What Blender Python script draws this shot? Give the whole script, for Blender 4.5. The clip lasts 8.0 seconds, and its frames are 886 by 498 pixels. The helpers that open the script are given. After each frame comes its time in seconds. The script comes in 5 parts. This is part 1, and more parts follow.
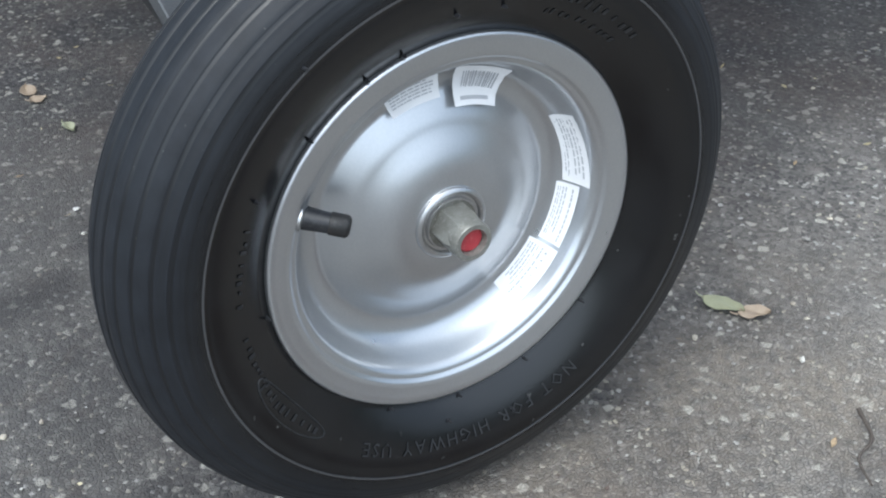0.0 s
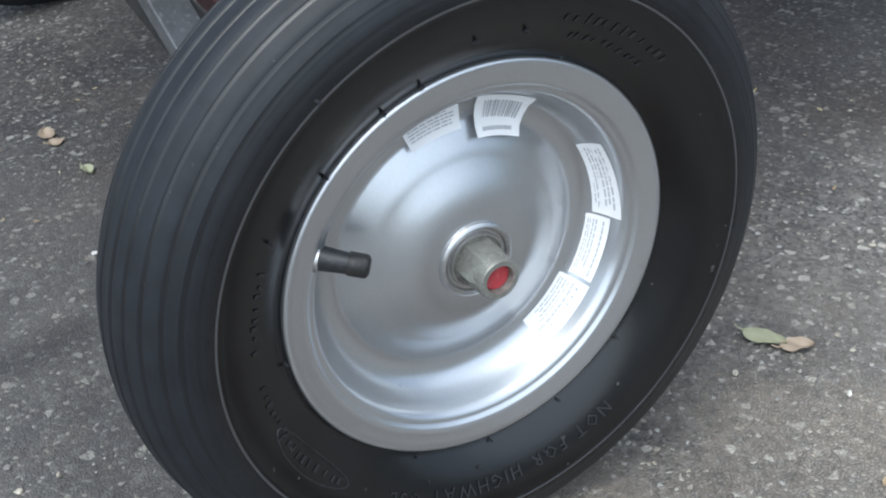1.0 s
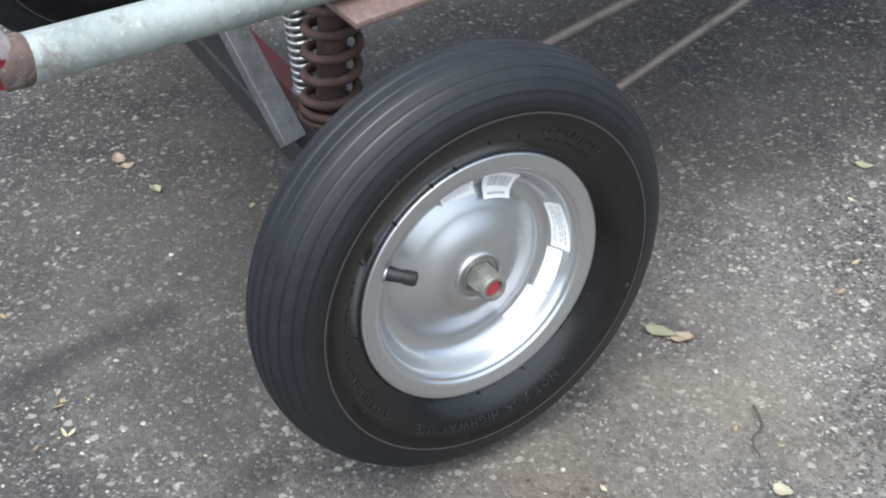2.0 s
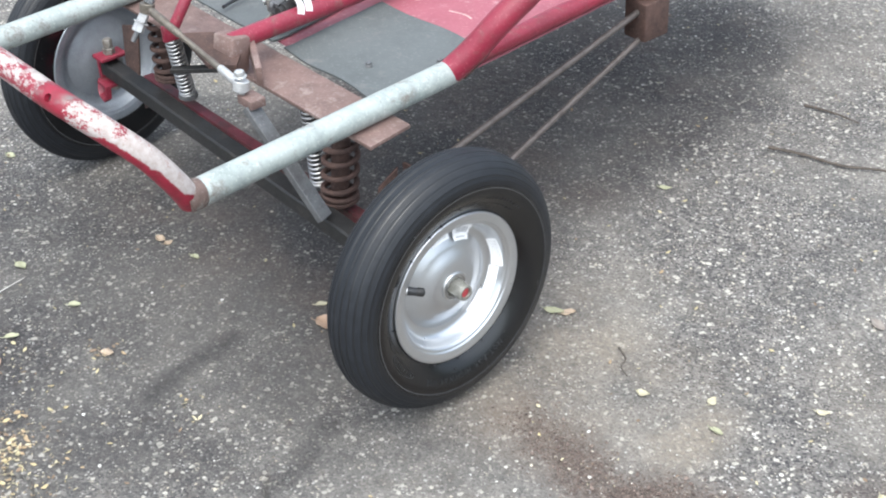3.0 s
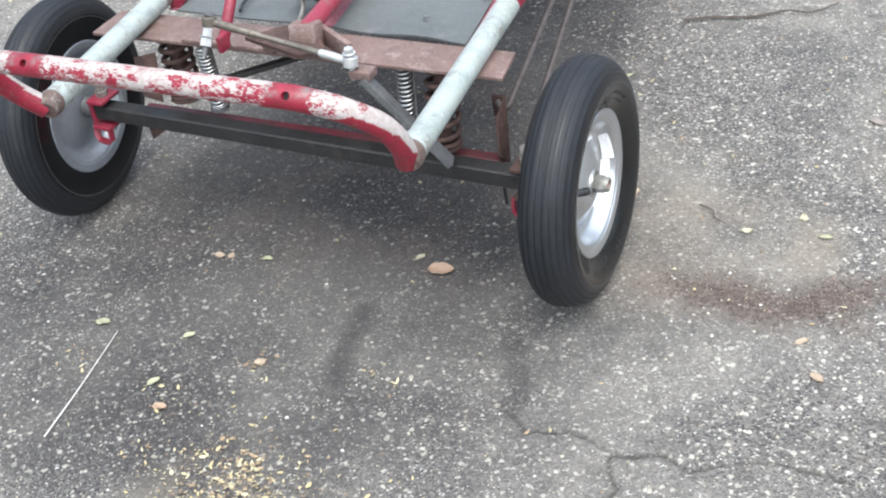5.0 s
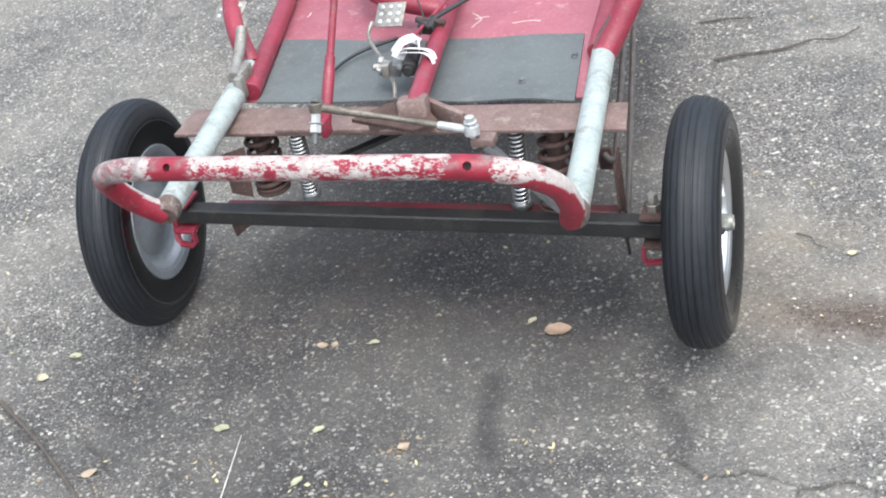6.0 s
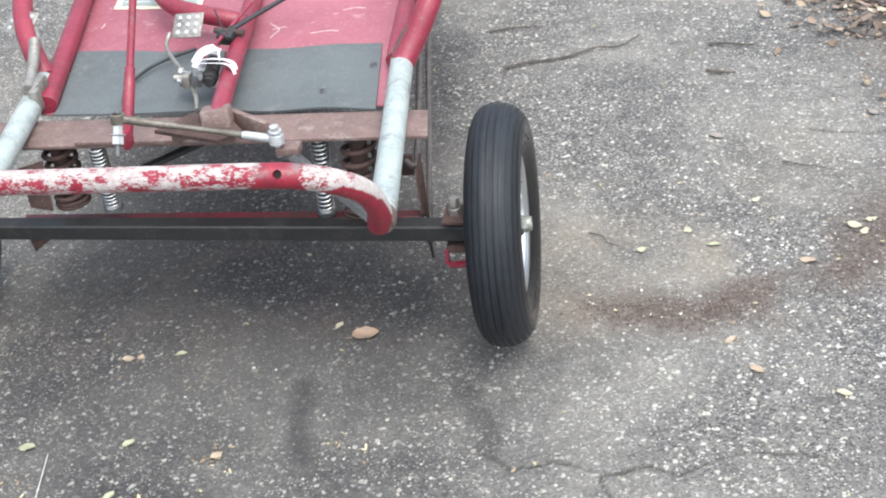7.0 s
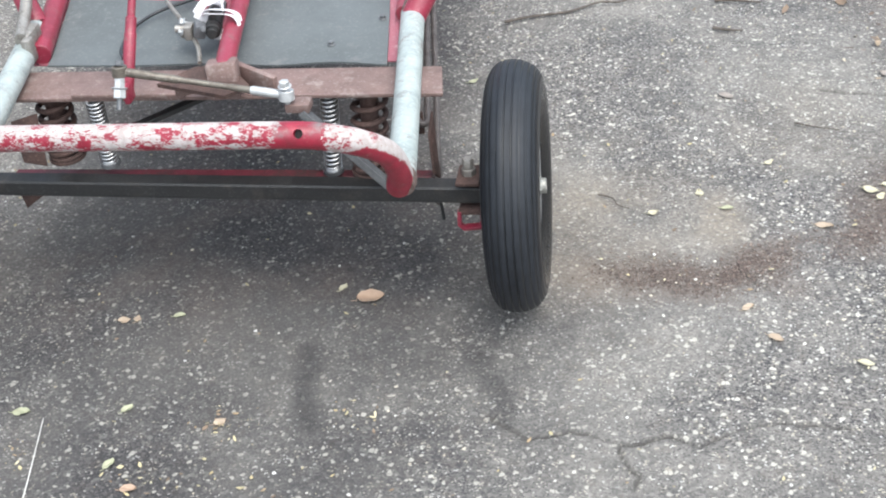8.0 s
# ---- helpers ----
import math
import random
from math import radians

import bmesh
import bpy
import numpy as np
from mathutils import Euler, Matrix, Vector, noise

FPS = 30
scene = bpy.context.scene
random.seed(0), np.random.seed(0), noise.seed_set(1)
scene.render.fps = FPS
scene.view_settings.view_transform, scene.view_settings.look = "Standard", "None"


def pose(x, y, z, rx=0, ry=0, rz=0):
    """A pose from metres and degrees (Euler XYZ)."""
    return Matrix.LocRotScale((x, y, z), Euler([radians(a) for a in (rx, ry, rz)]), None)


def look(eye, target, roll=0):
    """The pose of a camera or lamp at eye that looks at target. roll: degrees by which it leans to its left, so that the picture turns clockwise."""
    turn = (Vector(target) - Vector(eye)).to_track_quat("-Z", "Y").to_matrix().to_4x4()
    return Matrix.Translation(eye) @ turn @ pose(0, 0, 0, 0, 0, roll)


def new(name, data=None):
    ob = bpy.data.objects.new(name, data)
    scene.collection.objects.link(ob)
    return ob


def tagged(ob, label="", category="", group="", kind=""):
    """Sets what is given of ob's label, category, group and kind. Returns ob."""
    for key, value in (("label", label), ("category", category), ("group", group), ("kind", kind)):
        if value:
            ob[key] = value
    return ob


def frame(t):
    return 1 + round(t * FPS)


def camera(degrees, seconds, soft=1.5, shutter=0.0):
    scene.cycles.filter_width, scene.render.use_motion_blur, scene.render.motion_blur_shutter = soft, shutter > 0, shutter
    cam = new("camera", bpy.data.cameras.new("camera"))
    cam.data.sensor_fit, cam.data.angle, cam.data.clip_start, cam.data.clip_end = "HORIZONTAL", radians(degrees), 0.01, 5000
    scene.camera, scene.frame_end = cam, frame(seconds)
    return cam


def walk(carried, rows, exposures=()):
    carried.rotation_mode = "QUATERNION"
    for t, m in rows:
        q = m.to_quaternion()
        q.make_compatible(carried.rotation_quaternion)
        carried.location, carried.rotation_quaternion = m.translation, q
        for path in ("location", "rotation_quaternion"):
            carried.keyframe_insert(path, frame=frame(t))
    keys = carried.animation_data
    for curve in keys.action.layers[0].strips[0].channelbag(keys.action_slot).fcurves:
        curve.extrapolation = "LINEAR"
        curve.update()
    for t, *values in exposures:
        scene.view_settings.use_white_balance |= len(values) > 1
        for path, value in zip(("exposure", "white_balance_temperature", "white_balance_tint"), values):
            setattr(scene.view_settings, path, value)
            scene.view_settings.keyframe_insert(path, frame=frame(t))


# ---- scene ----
PATH = [
    (0, (1.0176, -0.2770, 0.6256), (0.1361, 0.1506, -0.0673), -3.53),
    (0.5, (1.0008, -0.2607, 0.6107), (0.1009, 0.1333, -0.0785), -5.43),
    (1, (0.9928, -0.2599, 0.6073), (0.0836, 0.1512, -0.0593), -5.73),
    (1.5, (1.0049, -0.2741, 0.6304), (0.1114, 0.1616, -0.0417), -2.86),
    (1.8, (1.1560, -0.4159, 0.7342), (0.2677, 0.0805, 0.0983), -0.66),
    (2, (1.2486, -0.4687, 0.8580), (0.3813, 0.0091, 0.1802), -1.28),
    (2.2, (1.3653, -0.5391, 0.9681), (0.5192, -0.0582, 0.2660), -1.67),
    (3.3, (1.6935, -1.1243, 1.3406), (0.9384, -0.4640, 0.6819), -4.34),
    (3.5, (1.6567, -1.2003, 1.3281), (0.9218, -0.5384, 0.6486), -6.33),
    (4, (1.4695, -1.3302, 1.3607), (0.8249, -0.5825, 0.6785), -5.02),
    (4.2, (1.3896, -1.3750, 1.3635), (0.7754, -0.6015, 0.6821), -7.70),
    (5.3, (1.0489, -1.6745, 1.3637), (0.5902, -0.8086, 0.6709), -8.48),
    (5.5, (0.9651, -1.6902, 1.3695), (0.5432, -0.7871, 0.7013), -8.61),
    (6, (0.7941, -1.7486, 1.3963), (0.3731, -0.8374, 0.7388), -12.66),
    (6.5, (0.7486, -1.7812, 1.4094), (0.3781, -0.8650, 0.7287), -10.65),
    (7, (0.7787, -1.7889, 1.4192), (0.5358, -0.8302, 0.7395), -8.48),
    (7.5, (0.7503, -1.7847, 1.4147), (0.5624, -0.8100, 0.7405), -7.26),
    (8, (0.6862, -1.7355, 1.4013), (0.4780, -0.7969, 0.6832), -6.86),
]

cam = camera(36.0, 8.0, soft=2.0, shutter=0.0)
walk(cam, [(t, look(eye, target, roll)) for t, eye, target, roll in PATH],
     exposures=[(0.0, 0.78, 5760, 3), (1.5, 0.78, 5760, 3), (2.2, 1.15, 6100, 5), (3.3, 1.33, 6120, 5), (8.0, 1.33, 6120, 5)])

# ---- light: a bright overcast sky ----
SUN_ELEVATION, SUN_TURN = 66.0, 135.0
world = bpy.data.worlds.new("overcast_sky")
scene.world = world
world.use_nodes = True
wn = world.node_tree
sky = wn.nodes.new("ShaderNodeTexSky")
sky.sky_type, sky.sun_disc = "NISHITA", False
sky.sun_elevation, sky.sun_rotation = radians(SUN_ELEVATION), radians(SUN_TURN)
sky.air_density, sky.dust_density, sky.ozone_density = 0.8, 5.0, 0.8
cloud = wn.nodes.new("ShaderNodeHueSaturation")
cloud.inputs["Saturation"].default_value = 0.6
wn.links.new(sky.outputs[0], cloud.inputs["Color"])
wn.links.new(cloud.outputs[0], wn.nodes["Background"].inputs[0])
wn.nodes["Background"].inputs[1].default_value = 0.15
sun_data = bpy.data.lights.new("sun", "SUN")
sun_data.energy, sun_data.angle, sun_data.color = 1.0, radians(140), (1.0, 0.99, 0.97)
sun = new("sun", sun_data)
a = radians(SUN_TURN)
sun_way = Vector((math.sin(a) * math.cos(radians(SUN_ELEVATION)), math.cos(a) * math.cos(radians(SUN_ELEVATION)), math.sin(radians(SUN_ELEVATION))))
sun.matrix_world = Matrix.Translation(sun_way * 20) @ sun_way.to_track_quat("Z", "Y").to_matrix().to_4x4()
tagged(sun, kind="structure")


# ---- materials ----
class Nodes:
    """A small wrapper that adds and links shader nodes."""

    def __init__(self, name):
        self.m = bpy.data.materials.new(name)
        self.m.use_nodes = True
        self.t = self.m.node_tree
        self.p = self.t.nodes["Principled BSDF"]
        self.co = self.add("ShaderNodeTexCoord").outputs["Object"]

    def add(self, kind, **keys):
        n = self.t.nodes.new(kind)
        for k, v in keys.items():
            if k in ("operation", "blend_type", "feature", "data_type", "attribute_name", "noise_dimensions", "attribute_type", "wave_type"):
                if k == "operation": n.operation = v
                elif k == "blend_type": n.blend_type = v
                elif k == "feature": n.feature = v
                elif k == "data_type": n.data_type = v
                elif k == "attribute_name": n.attribute_name = v
                elif k == "attribute_type": n.attribute_type = v
            else:
                self.set(n.inputs[k], v)
        return n

    def set(self, socket, v):
        if isinstance(v, bpy.types.NodeSocket):
            self.t.links.new(v, socket)
        elif isinstance(v, (tuple, list)) and len(v) == 3 and socket.type == "RGBA":
            socket.default_value = (*v, 1)
        else:
            socket.default_value = v

    def noise(self, scale, detail=4, rough=0.6, co=None):
        return self.add("ShaderNodeTexNoise", Vector=co or self.co, Scale=scale, Detail=detail, Roughness=rough).outputs["Fac"]

    def cells(self, scale, feature="F1", out="Color"):
        return self.add("ShaderNodeTexVoronoi", feature=feature, Vector=self.co, Scale=scale).outputs[out]

    def ramp(self, v, lo, hi, to_lo=0.0, to_hi=1.0):
        return self.add("ShaderNodeMapRange", **{"Value": v, "From Min": lo, "From Max": hi, "To Min": to_lo, "To Max": to_hi}).outputs[0]

    def math(self, op, a, b=0.0):
        n = self.t.nodes.new("ShaderNodeMath")
        n.operation = op
        self.set(n.inputs[0], a)
        self.set(n.inputs[1], b)
        return n.outputs[0]

    def mix(self, fac, a, b, how="MIX"):
        n = self.t.nodes.new("ShaderNodeMix")
        n.data_type, n.blend_type = "RGBA", how
        self.set(n.inputs[0], fac)
        self.set(n.inputs[6], a)
        self.set(n.inputs[7], b)
        return n.outputs[2]

    def attr(self, name):
        return self.add("ShaderNodeAttribute", attribute_name=name).outputs["Fac"]

    def red_channel(self, c):
        return self.add("ShaderNodeSeparateColor", Color=c).outputs[0]

    def done(self, color, rough, metal=0.0, height=None, strength=0.3, distance=0.001, coat=0.0):
        self.set(self.p.inputs["Base Color"], color)
        self.set(self.p.inputs["Roughness"], rough)
        self.set(self.p.inputs["Metallic"], metal)
        self.set(self.p.inputs["Coat Weight"], coat)
        if height is not None:
            b = self.add("ShaderNodeBump", Strength=strength, Distance=distance, Height=height)
            self.t.links.new(b.outputs[0], self.p.inputs["Normal"])
        return self.m


def worn(name, base, dark, light, rough=0.5, metal=0.0, grain=300, patch=18, bump=0.3, spread=0.12, coat=0.0, grime=None):
    """A surface with fine grain, broad patches and slight relief."""
    n = Nodes(name)
    fine, broad = n.noise(grain, 3), n.noise(patch, 5, 0.65)
    c = n.mix(n.ramp(broad, 0.40, 0.68), base, dark)
    c = n.mix(n.ramp(fine, 0.56, 0.74, 0, 0.7), c, light)
    if grime:
        tint, share, size = grime
        blots = n.math("MULTIPLY", n.ramp(n.noise(size, 5, 0.7), 0.62 - 0.3 * share, 0.72 - 0.2 * share), n.ramp(n.noise(size * 9, 3), 0.3, 0.6, 0.35, 1.0))
        c = n.mix(n.math("MULTIPLY", blots, 0.85), c, tint)
    r = n.ramp(broad, 0.3, 0.7, rough - spread, rough + spread)
    return n.done(c, r, metal, n.math("ADD", fine, n.math("MULTIPLY", broad, 0.6)), bump, 0.0006, coat)


def asphalt_material():
    n = Nodes("asphalt")
    stone, stone2, stone3 = n.cells(330), n.cells(150), n.cells(78)
    edge = n.cells(330, "DISTANCE_TO_EDGE", "Distance")
    edge2 = n.cells(150, "DISTANCE_TO_EDGE", "Distance")
    pick, pick2, pick3 = n.red_channel(stone), n.red_channel(stone2), n.red_channel(stone3)
    broad, mid, fine = n.noise(2.3, 4, 0.6), n.noise(13, 5, 0.7), n.noise(900, 2)
    binder = n.mix(n.ramp(mid, 0.38, 0.64), (0.062, 0.0575, 0.0575), (0.151, 0.140, 0.130))
    # darker where stains lie and where the kart's shade is painted in
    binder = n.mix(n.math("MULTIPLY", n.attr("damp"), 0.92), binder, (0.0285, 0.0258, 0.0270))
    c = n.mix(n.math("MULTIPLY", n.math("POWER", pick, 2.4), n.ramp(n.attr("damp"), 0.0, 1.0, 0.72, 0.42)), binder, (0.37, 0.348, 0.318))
    c = n.mix(n.math("MULTIPLY", n.math("GREATER_THAN", pick, 0.945), n.ramp(n.attr("damp"), 0.2, 1.0, 1.0, 0.75)), c, n.mix(n.ramp(n.noise(37, 2), 0.4, 0.6), (0.60, 0.59, 0.56), (0.54, 0.49, 0.38)))
    c = n.mix(n.math("LESS_THAN", pick, 0.20), c, (0.040, 0.040, 0.043))
    c = n.mix(n.math("MULTIPLY", n.ramp(pick2, 0.78, 1.0), 0.55), c, (0.40, 0.385, 0.345))
    c = n.mix(n.math("MULTIPLY", n.math("GREATER_THAN", pick2, 0.955), n.ramp(edge2, 0.03, 0.12)), c, (0.66, 0.63, 0.55))
    c = n.mix(n.math("MULTIPLY", n.ramp(pick3, 0.75, 1.0), 0.45), c, (0.050, 0.049, 0.050))
    c = n.mix(n.ramp(fine, 0.35, 0.7, 0.0, 0.15), c, (0.208, 0.198, 0.190))
    c = n.mix(n.ramp(broad, 0.42, 0.60, 0.0, 0.42), c, (0.31, 0.291, 0.260))
    c = n.mix(n.ramp(n.noise(5.5, 4, 0.65), 0.45, 0.66, 0.0, 0.50), c, n.mix(0.62, c, (0.045, 0.045, 0.048)))
    c = n.mix(n.ramp(n.noise(19, 5, 0.72), 0.52, 0.66, 0.0, 0.6), c, n.mix(0.6, c, (0.05, 0.048, 0.047)))
    c = n.mix(n.ramp(n.noise(34, 4, 0.7), 0.54, 0.72, 0.0, 0.5), c, n.mix(0.55, c, (0.13, 0.095, 0.070)))
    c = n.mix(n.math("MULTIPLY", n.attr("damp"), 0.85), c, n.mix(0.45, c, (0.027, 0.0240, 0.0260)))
    c = n.mix(n.attr("stain"), c, n.mix(0.62, c, (0.030, 0.028, 0.029)))
    # brown leaf dirt, pale sandy dust, dirt in the cracks
    c = n.mix(n.math("MULTIPLY", n.attr("dirt"), n.ramp(n.noise(190, 4, 0.7), 0.34, 0.60, 0.30, 0.95)), c, n.mix(n.ramp(n.noise(75, 5, 0.75), 0.36, 0.62), (0.066, 0.047, 0.039), (0.185, 0.148, 0.125)))
    c = n.mix(n.math("MULTIPLY", n.attr("dust"), n.ramp(n.noise(120, 3), 0.3, 0.6, 0.25, 0.8)), c, (0.30, 0.258, 0.205))
    c = n.mix(n.math("MULTIPLY", n.attr("crack"), 0.8), c, (0.045, 0.041, 0.036))
    h = n.math("ADD", n.math("MULTIPLY", n.ramp(edge, 0.0, 0.16), 0.75), n.math("MULTIPLY", pick, 0.6))
    h = n.math("ADD", h, n.math("MULTIPLY", fine, 0.5))
    rough = n.ramp(pick, 0.0, 1.0, 0.86, 0.62)
    return n.done(c, rough, 0.0, h, 0.75, 0.0022)


def rubber_material():
    n = Nodes("tyre_rubber")
    broad, fine = n.noise(24, 5, 0.7), n.noise(420, 3)
    dust = n.attr("tread_dust")
    c = n.mix(n.ramp(broad, 0.38, 0.72), (0.0030, 0.0032, 0.0038), (0.0060, 0.0064, 0.0074))
    c = n.mix(n.math("MULTIPLY", dust, n.ramp(n.noise(60, 5, 0.7), 0.25, 0.75, 0.35, 0.85)), c, (0.023, 0.0265, 0.033))
    c = n.mix(n.ramp(dust, 1.1, 1.6, 0.0, 0.85), c, (0.13, 0.125, 0.12))
    c = n.mix(n.ramp(n.noise(170, 2), 0.72, 0.78, 0, 0.6), c, (0.12, 0.12, 0.115))
    r = n.ramp(n.math("ADD", n.math("MULTIPLY", dust, 0.6), n.math("MULTIPLY", broad, 0.25)), 0.0, 0.8, 0.15, 0.58)
    n.set(n.p.inputs["Specular IOR Level"], n.ramp(dust, 0.0, 0.9, 0.64, 0.30))
    return n.done(c, r, 0.0, n.math("ADD", fine, n.math("MULTIPLY", broad, 0.4)), 0.12, 0.0004)


def silver_material():
    n = Nodes("silver_wheel_paint")
    fine, broad = n.noise(700, 2), n.noise(14, 4)
    c = n.mix(n.ramp(fine, 0.35, 0.65), (0.55, 0.57, 0.59), (0.58, 0.595, 0.615))
    c = n.mix(n.ramp(broad, 0.5, 0.75, 0, 0.35), c, (0.52, 0.525, 0.535))
    r = n.ramp(broad, 0.3, 0.7, 0.27, 0.34)
    return n.done(c, r, 0.90)


def flaked_paint():
    n = Nodes("flaked_red_paint_over_white")
    stretched = n.add("ShaderNodeMapping", Vector=n.co, Scale=(0.48, 1.0, 1.0)).outputs[0]
    bent = n.add("ShaderNodeTexNoise", Vector=stretched, Scale=190.0, Detail=3.0).outputs["Color"]
    shifted = n.mix(0.012, stretched, bent, "LINEAR_LIGHT")
    chip = n.red_channel(n.add("ShaderNodeTexVoronoi", Vector=shifted, Scale=140.0).outputs["Color"])
    seam = n.add("ShaderNodeTexVoronoi", feature="DISTANCE_TO_EDGE", Vector=shifted, Scale=84.0).outputs["Distance"]
    grain = n.add("ShaderNodeTexNoise", Vector=stretched, Scale=54.0, Detail=5.0, Roughness=0.62, Distortion=0.2).outputs["Fac"]
    k = n.math("ADD", n.math("MULTIPLY", grain, 0.62), n.math("MULTIPLY", chip, 0.30))
    k = n.math("ADD", k, n.math("MULTIPLY", n.noise(17, 3, 0.5), 0.25))
    k = n.math("ADD", k, n.ramp(seam, 0.0, 0.10, -0.20, 0.0))
    k = n.math("ADD", k, n.math("SUBTRACT", n.attr("wear"), 1.045))
    bare = n.ramp(k, -0.008, 0.010)
    red = n.mix(n.ramp(n.noise(60, 4), 0.4, 0.7), (0.235, 0.011, 0.030), (0.16, 0.012, 0.024))
    white = n.mix(n.ramp(n.noise(95, 5, 0.7), 0.38, 0.66), (0.42, 0.385, 0.372), (0.30, 0.255, 0.238))
    c = n.mix(bare, red, white)
    c = n.mix(n.ramp(n.noise(150, 5, 0.7), 0.60, 0.68, 0, 0.65), c, (0.21, 0.125, 0.105))
    c = n.mix(n.math("MULTIPLY", n.attr("smudge"), n.ramp(n.noise(70, 4, 0.7), 0.40, 0.58)), c, (0.17, 0.145, 0.14))
    return n.done(c, n.ramp(bare, 0, 1, 0.40, 0.70), 0.0, n.math("ADD", n.math("MULTIPLY", bare, -1.0), n.math("MULTIPLY", chip, 0.3)), 0.5, 0.0009)


def leaf_material(name, a, b, vein):
    n = Nodes(name)
    c = n.mix(n.ramp(n.noise(90, 4), 0.35, 0.7), a, b)
    c = n.mix(n.ramp(n.noise(400, 3), 0.6, 0.75, 0, 0.5), c, vein)
    n.set(n.p.inputs["Subsurface Weight"], 0.0)
    return n.done(c, 0.55, 0.0, n.noise(240, 3), 0.3, 0.0006)


def island_material(name, colors, rough=0.75, grain=350):
    """Each loose piece of a joined mesh takes its own shade."""
    n = Nodes(name)
    rnd = n.add("ShaderNodeNewGeometry").outputs["Random Per Island"]
    r = n.t.nodes.new("ShaderNodeValToRGB")
    r.color_ramp.interpolation = "CONSTANT"
    while len(r.color_ramp.elements) < len(colors):
        r.color_ramp.elements.new(0.5)
    for i, (e, c) in enumerate(zip(r.color_ramp.elements, colors)):
        e.position, e.color = i / len(colors), (*c, 1)
    n.set(r.inputs[0], rnd)
    c = n.mix(n.ramp(n.noise(grain, 3), 0.4, 0.7, 0, 0.35), r.outputs[0], (0.12, 0.105, 0.09))
    return n.done(c, rough, 0.0, n.noise(grain, 3), 0.3, 0.0005)


ASPHALT = asphalt_material()
RUBBER = rubber_material()
SILVER = silver_material()
FLAKED = flaked_paint()
RED = worn("faded_red_paint", (0.225, 0.019, 0.041), (0.16, 0.018, 0.033), (0.31, 0.095, 0.115), 0.38, 0.0, 240, 16, 0.25, 0.1, grime=((0.16, 0.085, 0.075), 0.2, 34))
RED_FLOOR = worn("scuffed_red_floor_paint", (0.285, 0.090, 0.115), (0.235, 0.068, 0.090), (0.38, 0.20, 0.22), 0.44, 0.0, 150, 6, 0.3, 0.14, grime=((0.44, 0.30, 0.30), 0.05, 30))
GALVANISED = worn("galvanised_pipe", (0.37, 0.41, 0.395), (0.235, 0.27, 0.262), (0.54, 0.57, 0.55), 0.50, 0.2, 190, 22, 0.3, 0.14, grime=((0.16, 0.13, 0.115), 0.25, 30))
RUST_PLATE = worn("brown_primed_plate", (0.180, 0.118, 0.104), (0.120, 0.080, 0.071), (0.32, 0.255, 0.235), 0.60, 0.1, 240, 18, 0.35, grime=((0.28, 0.23, 0.21), 0.22, 34))
RUST = worn("rusted_steel", (0.075, 0.042, 0.034), (0.042, 0.027, 0.024), (0.16, 0.105, 0.088), 0.82, 0.1, 260, 40, 0.6)
GRIMY_RED = worn("grimy_red_paint", (0.16, 0.022, 0.036), (0.09, 0.022, 0.028), (0.22, 0.07, 0.08), 0.55, 0.0, 200, 14, 0.4, grime=((0.045, 0.034, 0.030), 0.55, 12))
WELD = worn("brown_weld", (0.125, 0.085, 0.074), (0.080, 0.054, 0.047), (0.23, 0.185, 0.165), 0.65, 0.2, 300, 45, 0.6, grime=((0.27, 0.26, 0.24), 0.25, 60))
BLACK_STEEL = worn("black_painted_steel", (0.012, 0.012, 0.0125), (0.018, 0.0175, 0.017), (0.06, 0.06, 0.06), 0.55, 0.0, 300, 26, 0.3, grime=((0.040, 0.034, 0.030), 0.30, 24))
GREY_STEEL = worn("grey_bare_steel", (0.15, 0.155, 0.16), (0.09, 0.09, 0.095), (0.27, 0.27, 0.27), 0.52, 0.45, 300, 30, 0.3)
ROD_STEEL = worn("brown_grey_steel_rod", (0.105, 0.090, 0.085), (0.068, 0.057, 0.053), (0.17, 0.155, 0.148), 0.55, 0.3, 300, 40, 0.3)
DIRTY_STEEL = worn("dirty_zinc_steel", (0.29, 0.275, 0.25), (0.18, 0.16, 0.14), (0.46, 0.45, 0.43), 0.48, 0.55, 320, 60, 0.35)
NUT_STEEL = worn("weathered_grey_zinc", (0.27, 0.27, 0.245), (0.17, 0.165, 0.145), (0.42, 0.42, 0.39), 0.48, 0.4, 420, 90, 0.35)
CHROME = worn("bright_zinc", (0.58, 0.58, 0.58), (0.42, 0.42, 0.42), (0.70, 0.70, 0.70), 0.32, 0.95, 400, 40, 0.1, 0.06)
OLIVE_STEEL = worn("greasy_brown_steel", (0.145, 0.130, 0.108), (0.085, 0.070, 0.057), (0.28, 0.26, 0.225), 0.45, 0.4, 320, 60, 0.35)
ZINC = worn("pale_zinc", (0.46, 0.47, 0.47), (0.33, 0.33, 0.33), (0.62, 0.62, 0.62), 0.36, 0.35, 400, 60, 0.2, 0.08)
MAT_RUBBER = worn("grey_rubber_mat", (0.098, 0.108, 0.109), (0.078, 0.087, 0.088), (0.17, 0.178, 0.178), 0.62, 0.0, 220, 7, 0.35, 0.1, grime=((0.15, 0.148, 0.145), 0.12, 26))
SHADED_SILVER = worn("shaded_silver_paint", (0.36, 0.39, 0.43), (0.27, 0.29, 0.32), (0.46, 0.48, 0.51), 0.42, 0.7, 300, 20, 0.1, 0.06)
DARK_RUBBER = worn("black_rubber", (0.018, 0.019, 0.022), (0.028, 0.029, 0.032), (0.06, 0.06, 0.06), 0.42, 0.0, 300, 30, 0.2)
